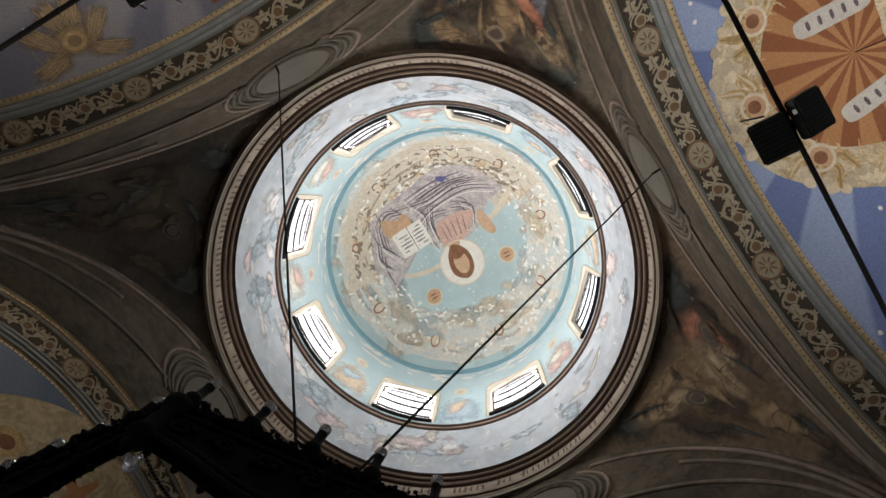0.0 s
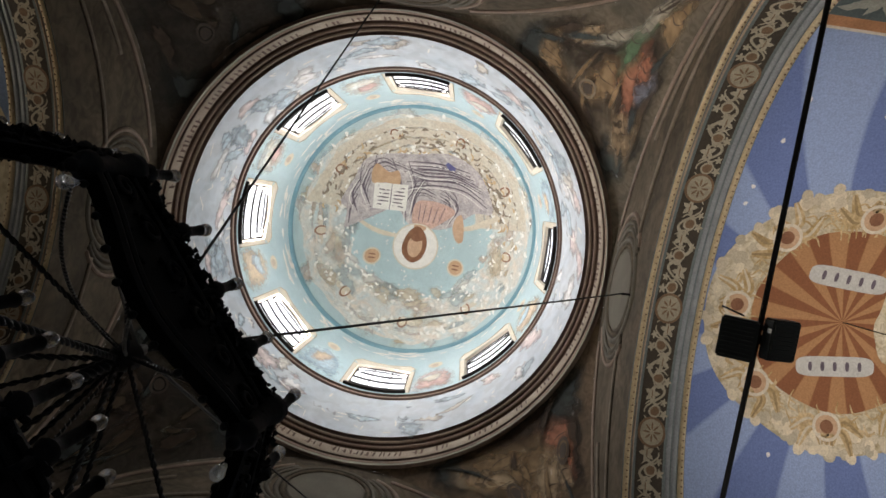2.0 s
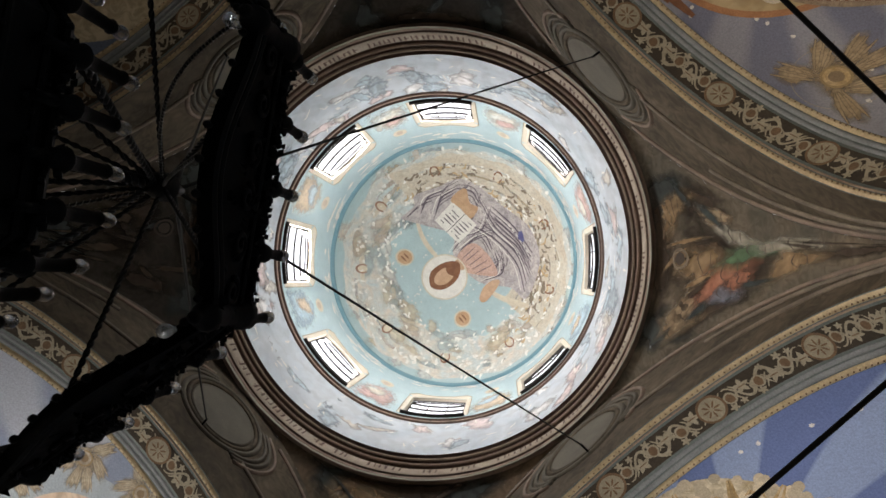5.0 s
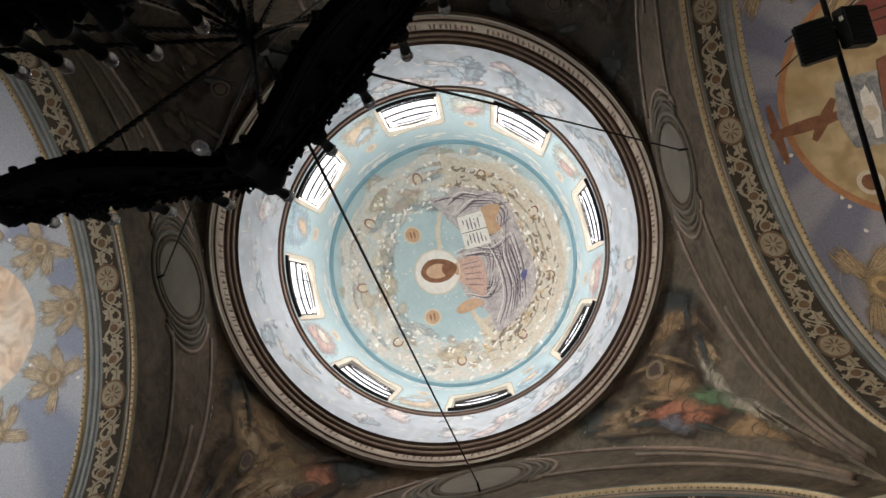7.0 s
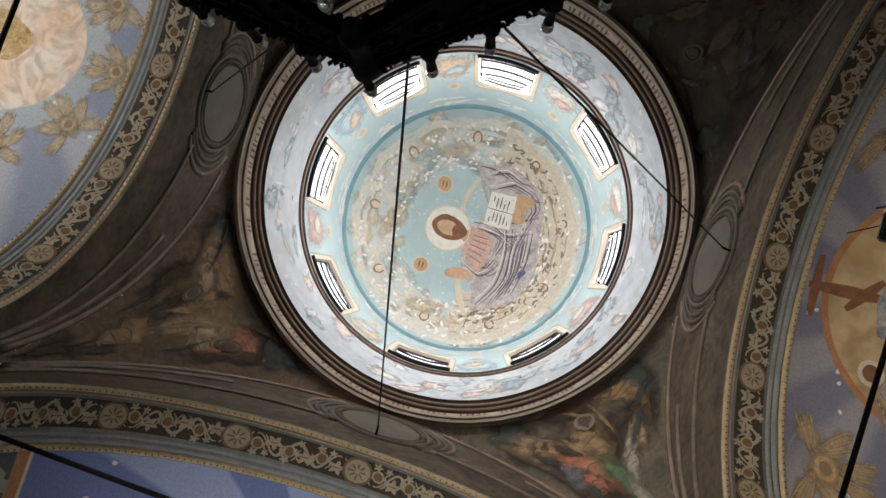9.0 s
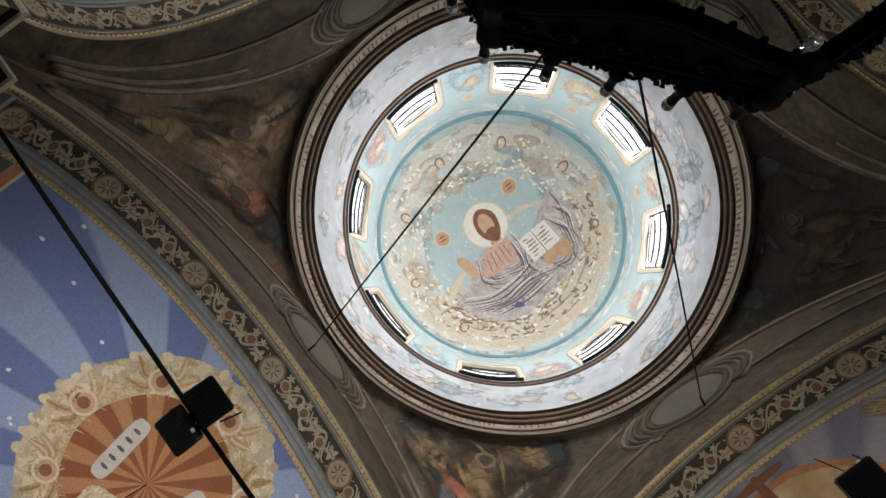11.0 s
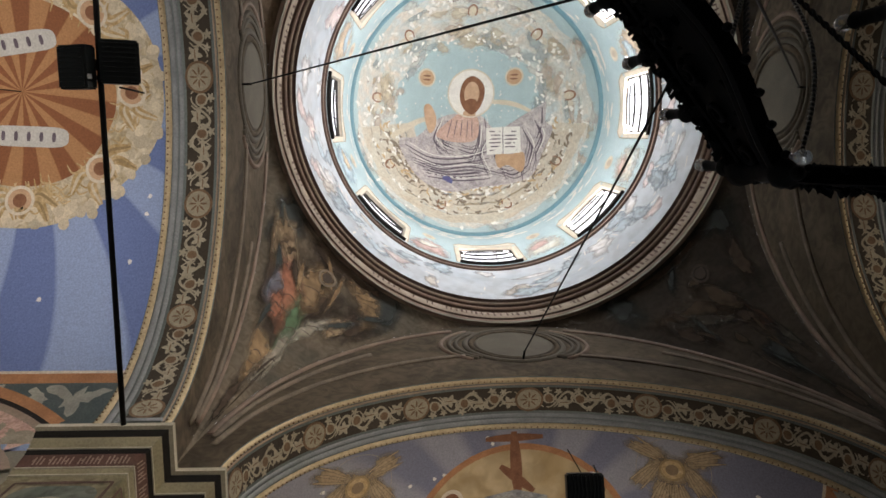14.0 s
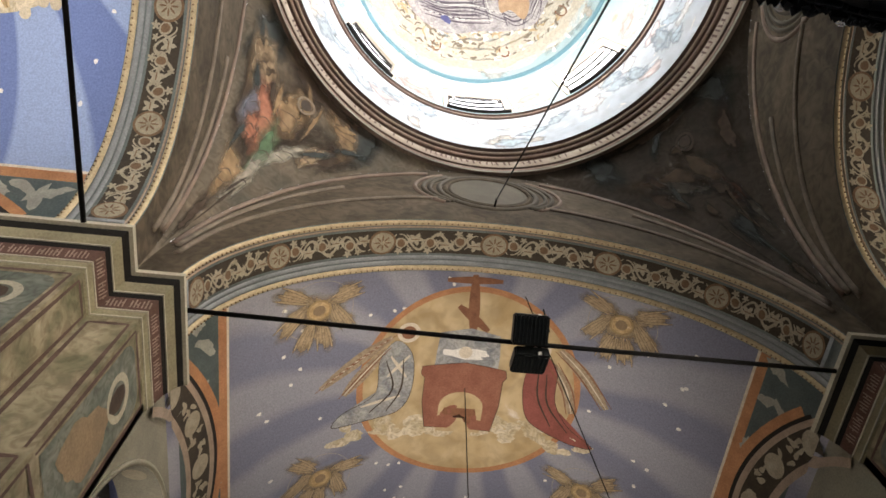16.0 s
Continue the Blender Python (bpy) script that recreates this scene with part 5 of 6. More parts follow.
THRONE = [(-0.62, 4.9), (-0.1, 4.84), (0.38, 4.9), (0.4, 5.0), (0.36, 5.06), (0.36, 5.4), (0.3, 5.78), (-0.1, 5.78), (-0.52, 5.76), (-0.58, 5.4), (-0.58, 5.06), (-0.63, 5.0)]
put("painted_throne", patch(vault, THRONE, 3, 0.038), G_THRONE, "brown-red painted throne")
put("painted_throne", patch(vault, [(0.17, 5.82), (0.17, 5.5)] + [(-0.1 + 0.27 * math.cos(q), 5.45 - 0.2 * math.sin(q)) for q in [math.pi * i / 10 for i in range(11)]] + [(-0.37, 5.5), (-0.37, 5.82)], 3, 0.044, (-0.1, 5.6)), G_GOLD)
put("painted_stool", patch(vault, [(-0.3, 5.48), (0.08, 5.48), (0.1, 5.56), (0.04, 5.6), (0.05, 5.72), (0.0, 5.72), (-0.02, 5.62), (-0.2, 5.62), (-0.22, 5.72), (-0.27, 5.72), (-0.26, 5.6), (-0.32, 5.56)], 2, 0.05, (-0.11, 5.55)), P_BROWN)


def ink(points, width=0.009, lift=0.05):
    """A thin dark contour round a painted shape."""
    put("painted_contour", stripe(vault, points + points[:1], width, lift, 2), P_UMBER)


ink(THRONE)
put("painted_dove", patch(vault, blob(-0.12, 4.72, 0.28, 0.07, 0.1, 0.35, 20, rng), 2, 0.042), P_WHITE)
disc(put, "painted_roundel", -0.13, 4.7, 0.08, P_CREAM, 0.048, rings=2, n=16)
ROBE_A = spline([(-0.95, 4.55), (-0.75, 4.75), (-0.72, 5.2), (-0.85, 5.5), (-1.2, 5.6), (-1.6, 5.62), (-1.5, 5.45), (-1.15, 5.25), (-1.12, 4.8)])
put("painted_robe", patch(vault, ROBE_A, 4, 0.04), G_BLUEGREY, "grey-blue painted kneeling shape")
ink(ROBE_A)
ROBE_B = spline([(0.72, 4.6), (0.95, 4.75), (1.0, 5.2), (1.2, 5.5), (1.5, 5.68), (1.2, 5.72), (0.75, 5.55), (0.62, 5.2), (0.62, 4.85)])
put("painted_robe", patch(vault, ROBE_B, 4, 0.04), G_WINE, "wine-red painted kneeling shape")
ink(ROBE_B)
for line in ([(-1.05, 4.8), (-0.95, 5.2), (-1.2, 5.5)], [(-0.85, 4.8), (-0.85, 5.2), (-1.0, 5.5)], [(0.75, 4.8), (0.8, 5.2), (1.0, 5.55)], [(0.85, 4.85), (0.92, 5.25), (1.2, 5.58)]):
    put("painted_fold", stripe(vault, curve_line(line, 5), 0.022, 0.05, 1), P_UMBER)
for x, y in ((-0.82, 4.45), (0.72, 4.55)):
    disc(put, "painted_roundel", x, y, 0.13, P_CREAM, 0.046, rings=3, n=22)
    disc(put, "painted_roundel", x, y, 0.085, P_BROWN, 0.052, rings=2, n=18)
for line in ([(-1.0, 4.5), (-1.35, 4.75), (-1.75, 5.05)], [(-1.05, 4.65), (-1.3, 4.95), (-1.5, 5.2)], [(0.95, 4.5), (1.25, 4.75), (1.55, 5.1)], [(0.9, 4.7), (1.1, 5.0), (1.2, 5.3)]):
    put("painted_wing", stripe(vault, curve_line(line, 8), 0.15, 0.036, 1), G_WINGDIM)
    for d in (-0.05, 0.0, 0.05):
        put("painted_feather", stripe(vault, curve_line([(x + d, y - d * 0.6) for x, y in line], 6), 0.016, 0.044, 1), P_BROWN if d else P_CREAM)
for line in ([(-1.0, 4.75), (-0.8, 5.05)], [(-0.78, 4.75), (-1.02, 5.02)], [(-1.3, 5.4), (-0.85, 5.3)]):
    put("painted_fold", stripe(vault, line, 0.04, 0.046), P_CREAM)
puffs = [patch(vault, blob(rng.uniform(-1.6, 1.45), 5.7 + rng.uniform(-0.1, 0.18), rng.uniform(0.06, 0.14), rng.uniform(0.04, 0.08), rng.uniform(-0.4, 0.4), 0.35, 14, rng), 1, 0.03 + 0.002 * (i % 4)) for i in range(60)]
tagged(put("cloud_puffs", joined(*puffs), G_CLOUD, "cream clouds"), kind="stuff")
for x, y, t in ((-1.8, 4.05, 0.1), (1.5, 4.0, 0.0), (-1.7, 6.3, 0.3), (1.5, 6.35, -0.2)):
    seraph(put, x, y, t + math.pi, 0.8, ring=True, wing=G_WINGDIM)
# south: pale glowing disc with emblems round it
put = painter("south")
M_SOUTHRIM = mat("pale_sky_paint", (0.42, 0.48, 0.52), (0.36, 0.42, 0.47), scale=3)
stars(put, 50, 3.7, 8, 6)
disc(put, "glow_disc", 0.2, 5.0, 1.06, M_SOUTHRIM, 0.014, "pale rim of a glowing disc", 8, 1.0, 60)
disc(put, "glow_disc", 0.2, 5.0, 0.8, G_PALEDISC, 0.02, "pale cream glowing disc", 8, 1.0, 60)
disc(put, "painted_figure", 0.2, 5.3, 0.34, G_WING, 0.03, "plain ochre painted shape", 3, 1.3, 30, 0.15)
disc(put, "painted_dove", 0.75, 4.2, 0.11, P_WHITE, 0.03, "white painted shape", 2, 1.0, 16, 0.2)
for i in range(9):
    a = -math.pi / 2 + (i - 4) * 0.62
    seraph(put, 0.2 + 1.2 * math.cos(a), 5.0 + 1.2 * math.sin(a), a - math.pi / 2, 0.6, wing=G_CHERUB)
# east: buff ground with brown bars
put = painter("east")
disc(put, "buff_disc", 0.0, 5.3, 1.75, G_BUFF, 0.014, "large buff painted disc", 12, 1.0, 72)
for line in ([(0.0, 4.0), (0.0, 5.0)], [(-0.35, 4.3), (0.35, 4.3)], [(-0.25, 4.65), (0.25, 4.75)]):
    put("painted_cross", stripe(vault, line, 0.14, 0.024, 8), G_BORDER)
for x in (-0.9, 0.9):
    disc(put, "painted_roundel", x, 4.6, 0.2, G_WING, 0.022, "", 3, 1.0, 26, 0.1)
    disc(put, "painted_roundel", x, 4.6, 0.1, P_BROWN, 0.028, "", 2, 1.0, 18)

# painted arch bands that rise from the piers onto the vaults


def lunette(side):
    def place(y, z, lift=0.0):
        if z <= SPRING:
            return (side * (2.8 - lift), y, z)
        x = VA * math.sqrt(max(0.0, 1 - ((z - SPRING) / VB) ** 2))
        return vault(side * x, y, lift)
    return place


for arm in ARMS:
    put = painter(arm)
    for side in (-1, 1):
        on = lunette(side)
        for r0, r1, m, lift in ((1.86, 1.95, G_BORDER, 0.03), (1.82, 1.86, M_BLACKLINE, 0.034), (1.76, 1.82, M_STONE, 0.036), (1.48, 1.76, P_ROSE if arm == "west" else M_BAND, 0.028), (1.4, 1.48, M_STONE, 0.032)) + (((1.1, 1.4, P_ROSE, 0.026),) if arm == "west" else ()):
            v = []
            first = math.acos(min(1.0, 1.27 / r1))
            for i in range(41):
                a = first + (math.pi - first) * i / 40
                v += [on(5.2 - (r0 + (r1 - r0) * k / 3) * math.cos(a), 5.17 + (r0 + (r1 - r0) * k / 3) * math.sin(a), lift) for k in range(4)]
            put("painted_arch_band", (v, grid_faces(41, 4)), m)
        for i in range(9):
            a = math.pi * (i + 0.5) / 9
            y, z = 5.2 - 1.62 * math.cos(a), 5.17 + 1.62 * math.sin(a)
            if y < 4.05:
                continue
            put("rosette", patch(on, blob(y, z, 0.12, 0.12, 0, 0, 20), 2, 0.036), M_VINE)
        bits = []
        for i in range(70):
            a = math.pi * rng.random()
            r = rng.uniform(1.52, 1.72)
            if 5.2 - r * math.cos(a) < 4.0:
                continue
            bits.append(patch(on, blob(5.2 - r * math.cos(a), 5.17 + r * math.sin(a), 0.05, 0.028, rng.uniform(0, 3), 0.5, 10, rng), 1, 0.034))
        tagged(put("vine_leaves", joined(*bits), M_VINE), kind="stuff")

# ---- piers with stepped capitals ----
M_SHAFT = fresco_mat("olive_pier_fresco", [(0.15, 0.145, 0.085), (0.25, 0.225, 0.135), (0.36, 0.31, 0.21)], scale=2.2, streak=6)
M_OLIVE = mat("olive_moulding_paint", (0.33, 0.3, 0.19), (0.25, 0.225, 0.145), scale=3)
M_PALECAP = mat("pale_grey_green_paint", (0.5, 0.47, 0.36), (0.4, 0.38, 0.29), scale=3)
# shadow gaps under the capital's ledges, built as near-black courses
M_CAPSHADOW = mat("black_shadow_line", (0.015, 0.013, 0.011), (0.01, 0.009, 0.008), scale=3)
M_REDFRIEZE = mat("dull_red_frieze", (0.14, 0.075, 0.058), (0.1, 0.055, 0.042), scale=5)
PX, PS, PL = 2.8, 3.15, 3.85
M_HALO = mat("dull_cream_paint", (0.46, 0.43, 0.32), (0.38, 0.35, 0.26), scale=8)
M_PANEL = fresco_mat("dark_green_panel_fresco", [(0.1, 0.12, 0.1), (0.16, 0.18, 0.15), (0.22, 0.23, 0.19)], scale=3, streak=8)


def panel_field(w):
    """A tall panel with rounded upper corners."""
    r, x0, x1, top = 0.14, 0.075, w - 0.075, 5.73
    arc = lambda cx, a0: [(cx + r * math.cos(a0 + math.pi / 2 * i / 5), top - r + r * math.sin(a0 + math.pi / 2 * i / 5)) for i in range(6)]
    return arc(x1 - r, 0) + arc(x0 + r, math.pi / 2) + [(x0, 4.5), (x1, 4.5)]


QUADS = ((1, 1), (-1, 1), (-1, -1), (1, -1))


def pier_outline(o, sx, sy):
    p = [(PX - o, PS - o), (PX - o, PL + 0.05), (PL + 0.05, PL + 0.05), (PL + 0.05, PX - o), (PS - o, PX - o), (PS - o, PS - o)]
    p = [(x * sx, y * sy) for x, y in p]
    return p if sx * sy < 0 else p[::-1]


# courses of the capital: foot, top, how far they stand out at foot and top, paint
CAP = [(6.2, 6.25, 0.2, 0.2, M_PALECAP), (6.165, 6.2, 0.135, 0.17, M_CAPSHADOW), (6.095, 6.165, 0.09, 0.133, M_OLIVE), (6.08, 6.095, 0.092, 0.092, M_PALECAP), (6.045, 6.08, 0.065, 0.085, M_CAPSHADOW),
       (5.92, 6.045, 0.035, 0.065, M_REDFRIEZE), (5.905, 5.92, 0.04, 0.04, M_PALECAP), (5.86, 5.905, 0.015, 0.032, M_OLIVE), (5.845, 5.86, 0.02, 0.02, M_PALECAP), (5.83, 5.845, 0.0, 0.012, M_OLIVE)]


def course(z0, z1, o0, o1, sx, sy):
    v, f = prism(pier_outline(o0, sx, sy), z0, z1)
    return v[:6] + [(x, y, z1) for x, y in pier_outline(o1, sx, sy)], f


for sx, sy in QUADS:
    pier = empty("pier", "olive frescoed masonry pier with a stepped dark-lined capital", "pier", "crossing piers")
    obj("shaft", mesh_of("shaft", *prism(pier_outline(0, sx, sy), 0, 5.83), M_SHAFT, False), pier)
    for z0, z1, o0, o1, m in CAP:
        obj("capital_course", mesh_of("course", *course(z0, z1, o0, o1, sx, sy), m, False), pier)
    # lettered frieze, as plain bars
    bars = []
    out = lambda z: 0.038 + 0.24 * (z - 5.92)
    for i in range(26):
        h = 0.06 + 0.012 * ((i * 5) % 3)
        z0, z1 = 5.945, 5.945 + h
        for along, first, count in ((0, 0.02, 24), (1, -0.04, 12)):
            if i % 7 == 6 or i >= count:
                continue
            a, b = first + 0.027 * i, first + 0.027 * i + 0.011
            for flip in (False, True):
                q = []
                for t, z in ((a, z0), (b, z0), (b, z1), (a, z1)):
                    x, y = (PX - out(z), PS + t) if along == 0 else (PX + t, PS - out(z))
                    x, y = (y, x) if flip else (x, y)
                    q.append((x * sx, y * sy, z))
                bars.append((q, [(0, 1, 2, 3)]))
                if (i * 3) % 4 == 1:
                    zm = z0 + h * 0.45
                    q = []
                    for t, z in ((b, zm), (b + 0.012, zm), (b + 0.012, zm + 0.012), (b, zm + 0.012)):
                        x, y = (PX - out(z), PS + t) if along == 0 else (PX + t, PS - out(z))
                        x, y = (y, x) if flip else (x, y)
                        q.append((x * sx, y * sy, z))
                    bars.append((q, [(0, 1, 2, 3)]))
    tagged(obj("lettering", mesh_of("lettering", *joined(*bars), M_PINK, False), pier), kind="stuff")
    # painted panels on the four visible faces of the shaft
    for flip in (False, True):
        def on_shaft(t, z, lift=0.0, near=True):
            x, y = (PX - lift, PS + t)
            if flip:
                x, y = y, x
            return (x * sx, y * sy, z)

        def on_step(t, z, lift=0.0):
            x, y = (PX + t, PS - lift)
            if flip:
                x, y = y, x
            return (x * sx, y * sy, z)
        for place, w in ((on_shaft, 0.7), (on_step, 0.35)):
            for z in (5.77, 4.4):
                for a, b in (((0.04, z), (w - 0.04, z)), ((0.04, z), (0.04, z - 1.3)), ((w - 0.04, z), (w - 0.04, z - 1.3))):
                    obj("painted_line", mesh_of("line", *stripe(place, [a, b], 0.035, 0.006, 6), M_DARKLINE), pier)
            if w > 0.5:
                obj("painted_field", mesh_of("field", *patch(place, panel_field(w), 4, 0.004), M_PANEL), pier, "dark green painted panel")
                obj("painted_roundel", mesh_of("roundel", *ring_patch(place, w / 2, 5.42, 0.115, 0.17, 0.01, 28, bands=1), M_HALO), pier)
                obj("painted_roundel", mesh_of("roundel", *patch(place, blob(w / 2, 5.4, 0.085, 0.12, 0, 0.1, 18, rng), 2, 0.012), P_UMBER), pier)
                obj("painted_cloth", mesh_of("cloth", *patch(place, blob(w / 2, 4.95, 0.2, 0.3, 0, 0.25, 24, rng), 3, 0.009), P_GREEN if flip else P_TAN), pier)

# ---- side walls of the arms, with arched openings into the aisles ----
M_AISLE = rays_mat("aisle_blue_paint", (0.17, 0.2, 0.36), (0.24, 0.27, 0.42), 0, 6, 9)
OY, OR, OZ = 5.3, 1.4, 4.8
for arm, deg in ARMS.items():
    for side in (-1, 1):
        X0, X1 = 2.8, 3.2
        verts, faces = [], []
        n = 24
        arc = [(OY - OR * math.cos(math.pi * i / n), OZ + OR * 1.0 * math.sin(math.pi * i / n)) for i in range(n + 1)]
        for x in (X0, X1):
            b = len(verts)
            for y, z in arc:
                verts += [(side * x, y, z), (side * x, y, 6.3)]
            faces += [tuple(b + q for q in f) for f in grid_faces(n + 1, 2)]
        b = len(verts)
        for y, z in arc:
            verts += [(side * X0, y, z), (side * X1, y, z)]
        faces += [tuple(b + q for q in f) for f in grid_faces(n + 1, 2)]
        wall = joined((verts, faces), box_mesh((side * X0 if side > 0 else -X1, 3.82, 0), (side * X1 if side > 0 else -X0, OY - OR, 6.3)),
                      box_mesh((side * X0 if side > 0 else -X1, OY + OR, 0), (side * X1 if side > 0 else -X0, VAULT_END, 6.3)))
        w = at_arm(obj(f"wall_side_{arm}", mesh_of("side_wall", *wall, M_WALL, False), kind="structure", label="arm side wall with an arched opening to the aisle"), deg)
        toward = lambda p: (-side, 0, 0)
        for r, m, wd in ((OR - 0.02, M_PALECAP, 0.7),):
            pts = [(side * (X0 - 0.002), OY - r * math.cos(math.pi * i / 36), OZ + r * math.sin(math.pi * i / 36)) for i in range(37)]
            pts = [(side * X0, OY - r, 2.5)] + pts + [(side * X0, OY + r, 2.5)]
            at_arm(obj("arch_trim", mesh_of("trim", *sweep(pts, [(x * wd, y * 0.6) for x, y in SECT], up=toward), m), w), 0)
        for i in range(7):
            a = math.pi * (i + 0.5) / 7
            c = (side * (X0 + 0.2), OY - (OR - 0.006) * math.cos(a), OZ + (OR - 0.006) * math.sin(a))
            t = [(c[0] + 0.1 * math.cos(b), c[1] + 0.1 * math.sin(b) * math.sin(a), c[2] + 0.1 * math.sin(b) * math.cos(a)) for b in [2 * math.pi * k / 16 for k in range(16)]]
            obj("rosette", mesh_of("rosette", t, [tuple(range(16))], M_ROSETTE), w)
    # the aisle behind: a plain blue wall and ceiling
    for side in (-1, 1):
        aisle = joined(box_mesh((side * 6.0 - 0.1, 3.85, 0), (side * 6.0 + 0.1, 9.2, 7.5)), box_mesh((min(side * 3.2, side * 6), 3.85, 6.4), (max(side * 3.2, side * 6), 9.2, 6.6)))
        at_arm(obj(f"wall_aisle_{arm}", mesh_of("aisle", *aisle, M_AISLE, False), kind="structure", label="blue painted aisle wall and ceiling"), deg)

# ---- tie rods and floodlights ----
rod_v = lambda: sweep([(-2.72, 3.3, 6.33), (0, 3.3, 6.25), (2.72, 3.3, 6.22)], circle_section(0.02, 8))
for arm, deg in ARMS.items():
    rod = at_arm(obj("tie_rod", mesh_of("tie_rod", *rod_v(), M_IRON), label="black iron tie rod across the arch", category="tie rod", group="arch tie rods"), deg)

M_LAMPBODY = mat("black_lamp_casing", (0.012, 0.016, 0.017), (0.008, 0.01, 0.011), rough=0.45, scale=15)
M_LENS = mat("white_lamp_edge", (0.8, 0.8, 0.78), (0.7, 0.7, 0.68), scale=10, rough=0.3)


def rounded_box(sx, sy, sz, bevel=0.012):
    bm = bmesh.new()
    bmesh.ops.create_cube(bm, size=1)
    bmesh.ops.scale(bm, vec=(sx, sy, sz), verts=bm.verts)
    bmesh.ops.bevel(bm, geom=bm.edges[:], offset=bevel, segments=2, affect="EDGES")
    me = bpy.data.meshes.new("casing")
    bm.to_mesh(me)
    bm.free()
    return me


def part(name, me, material, parent, m=None, label=""):
    if not me.materials:
        me.materials.append(material)
    ob = obj(name, me, parent, label)
    if m is not None:
        ob.matrix_local = m
    return ob


def floodlight(m):
    lampy = empty("floodlight", "black finned twin floodlight clamped to a tie rod", "floodlight", "floodlights on the tie rods")
    for s in (-1, 1):
        casing = part("casing", rounded_box(0.28, 0.24, 0.1), M_LAMPBODY, lampy, pose(0.018 * s, s * 0.138, -0.02, s * 22, 0, 0), "black finned casing")
        for i in range(9):
            part("fin", rounded_box(0.008, 0.2, 0.012, 0.002), M_LAMPBODY, casing, pose(-0.12 + 0.03 * i, 0, -0.053))
        part("lens", rounded_box(0.25, 0.21, 0.006, 0.002), M_LENS, casing, pose(0, 0, 0.053), "pale lamp glass")
        part("clip", rounded_box(0.03, 0.012, 0.03, 0.002), M_LENS, casing, pose(0.06, -0.122, -0.02), "white label tab")
        part("bracket", rounded_box(0.03, 0.08, 0.09, 0.004), M_IRON, lampy, pose(0.08 * s, s * 0.03, 0.02))
    part("clamp", rounded_box(0.07, 0.07, 0.07, 0.008), M_IRON, lampy)
    stem = part("stem", mesh_of("stem", *sweep([(0.14, -0.12, 0), (0.15, -0.14, 0.35)], circle_section(0.007, 6)), M_IRON), M_IRON, lampy)
    lampy.matrix_world = m
    return lampy


floodlight(pose(0.06, 3.3, 6.25))
floodlight(pose(-3.3, 0.12, 6.25, 0, 0, 90))
floodlight(pose(0.45, -3.3, 6.25, 0, 0, 180))

# ---- chandelier ----
HUB = Vector((-0.16, -0.03, 3.9))
CH_R, CH_Z0, CH_H, CH_PHASE, CH_C = 0.81, 2.93, 0.17, radians(118.5), Vector((-0.14, -0.06, 0))
ch = empty("chandelier", "large blackened iron octagonal chandelier with twisted rods and clear bulbs", "chandelier")
M_BULB = bpy.data.materials.new("clear_bulb_glass")
M_BULB.use_nodes = True
bb = M_BULB.node_tree.nodes["Principled BSDF"]
bb.inputs["Transmission Weight"].default_value, bb.inputs["Roughness"].default_value, bb.inputs["IOR"].default_value, bb.inputs["Base Color"].default_value = 0.75, 0.08, 1.4, (0.85, 0.86, 0.85, 1)


def corner(i, r=CH_R, z=CH_Z0):
    a = CH_PHASE + i * math.pi / 4
    return CH_C + Vector((r * math.cos(a), r * math.sin(a), z))


def twisted(a, b, r=0.012, turns=26):
    """A rod of two strands wound round each other."""
    a, b = Vector(a), Vector(b)
    d = (b - a).normalized()
    s = d.cross(Vector((0.3, 0.2, 1))).normalized()
    w = d.cross(s)
    out = []
    n = turns * 6
    for ph in (0, math.pi):
        pts = [a.lerp(b, i / n) + (s * math.cos(ph + i / 6 * 2 * math.pi / 2) + w * math.sin(ph + i / 6 * 2 * math.pi / 2)) * r * 0.6 for i in range(n + 1)]
        out.append(sweep(pts, circle_section(r * 0.7, 5)))
    return joined(*out)


def lathe(profile, n=12):
    return revolve(profile, n)


M_BRAID = mat("braided_metal_hose", (0.16, 0.15, 0.13), (0.05, 0.05, 0.045), rough=0.4, scale=60, metal=0.6)
bulb_me = mesh_of("bulb", *lathe([(0.0, 0.0), (0.01, 0.002), (0.012, 0.01), (0.016, 0.022), (0.0165, 0.032), (0.011, 0.044), (0.0, 0.049)], 14), M_BULB)
globe_me = mesh_of("globe", *lathe([(0.0, 0.0), (0.012, 0.003), (0.021, 0.014), (0.024, 0.028), (0.02, 0.042), (0.012, 0.052), (0.011, 0.07), (0.0, 0.072)], 16), M_BULB)
sleeve_me = mesh_of("sleeve", *lathe([(0.0, -0.035), (0.014, -0.03), (0.017, -0.012), (0.023, 0.0), (0.02, 0.008), (0.014, 0.012), (0.0125, 0.03), (0.0115, 0.09), (0.014, 0.096), (0.01, 0.104), (0, 0.104)], 12), M_IRON)
tall_me = mesh_of("sleeve", *lathe([(0.0, -0.05), (0.016, -0.04), (0.02, -0.015), (0.027, 0.0), (0.022, 0.01), (0.016, 0.014), (0.0145, 0.04), (0.0135, 0.12), (0.017, 0.128), (0.012, 0.138), (0, 0.138)], 12), M_IRON)
leaf_v = [(-0.012, 0, -0.004), (0.012, 0, -0.004), (0.02, 0, 0.012), (0.012, 0.004, 0.018), (0.016, 0.006, 0.028), (0, 0.012, 0.042), (-0.016, 0.006, 0.028), (-0.012, 0.004, 0.018), (-0.02, 0, 0.012), (0, 0.014, 0.014)]
leaf_me = mesh_of("leaf", leaf_v, [(k, (k + 1) % 9, 9) for k in range(9)] + [tuple(range(9))[::-1]], M_IRON, False)
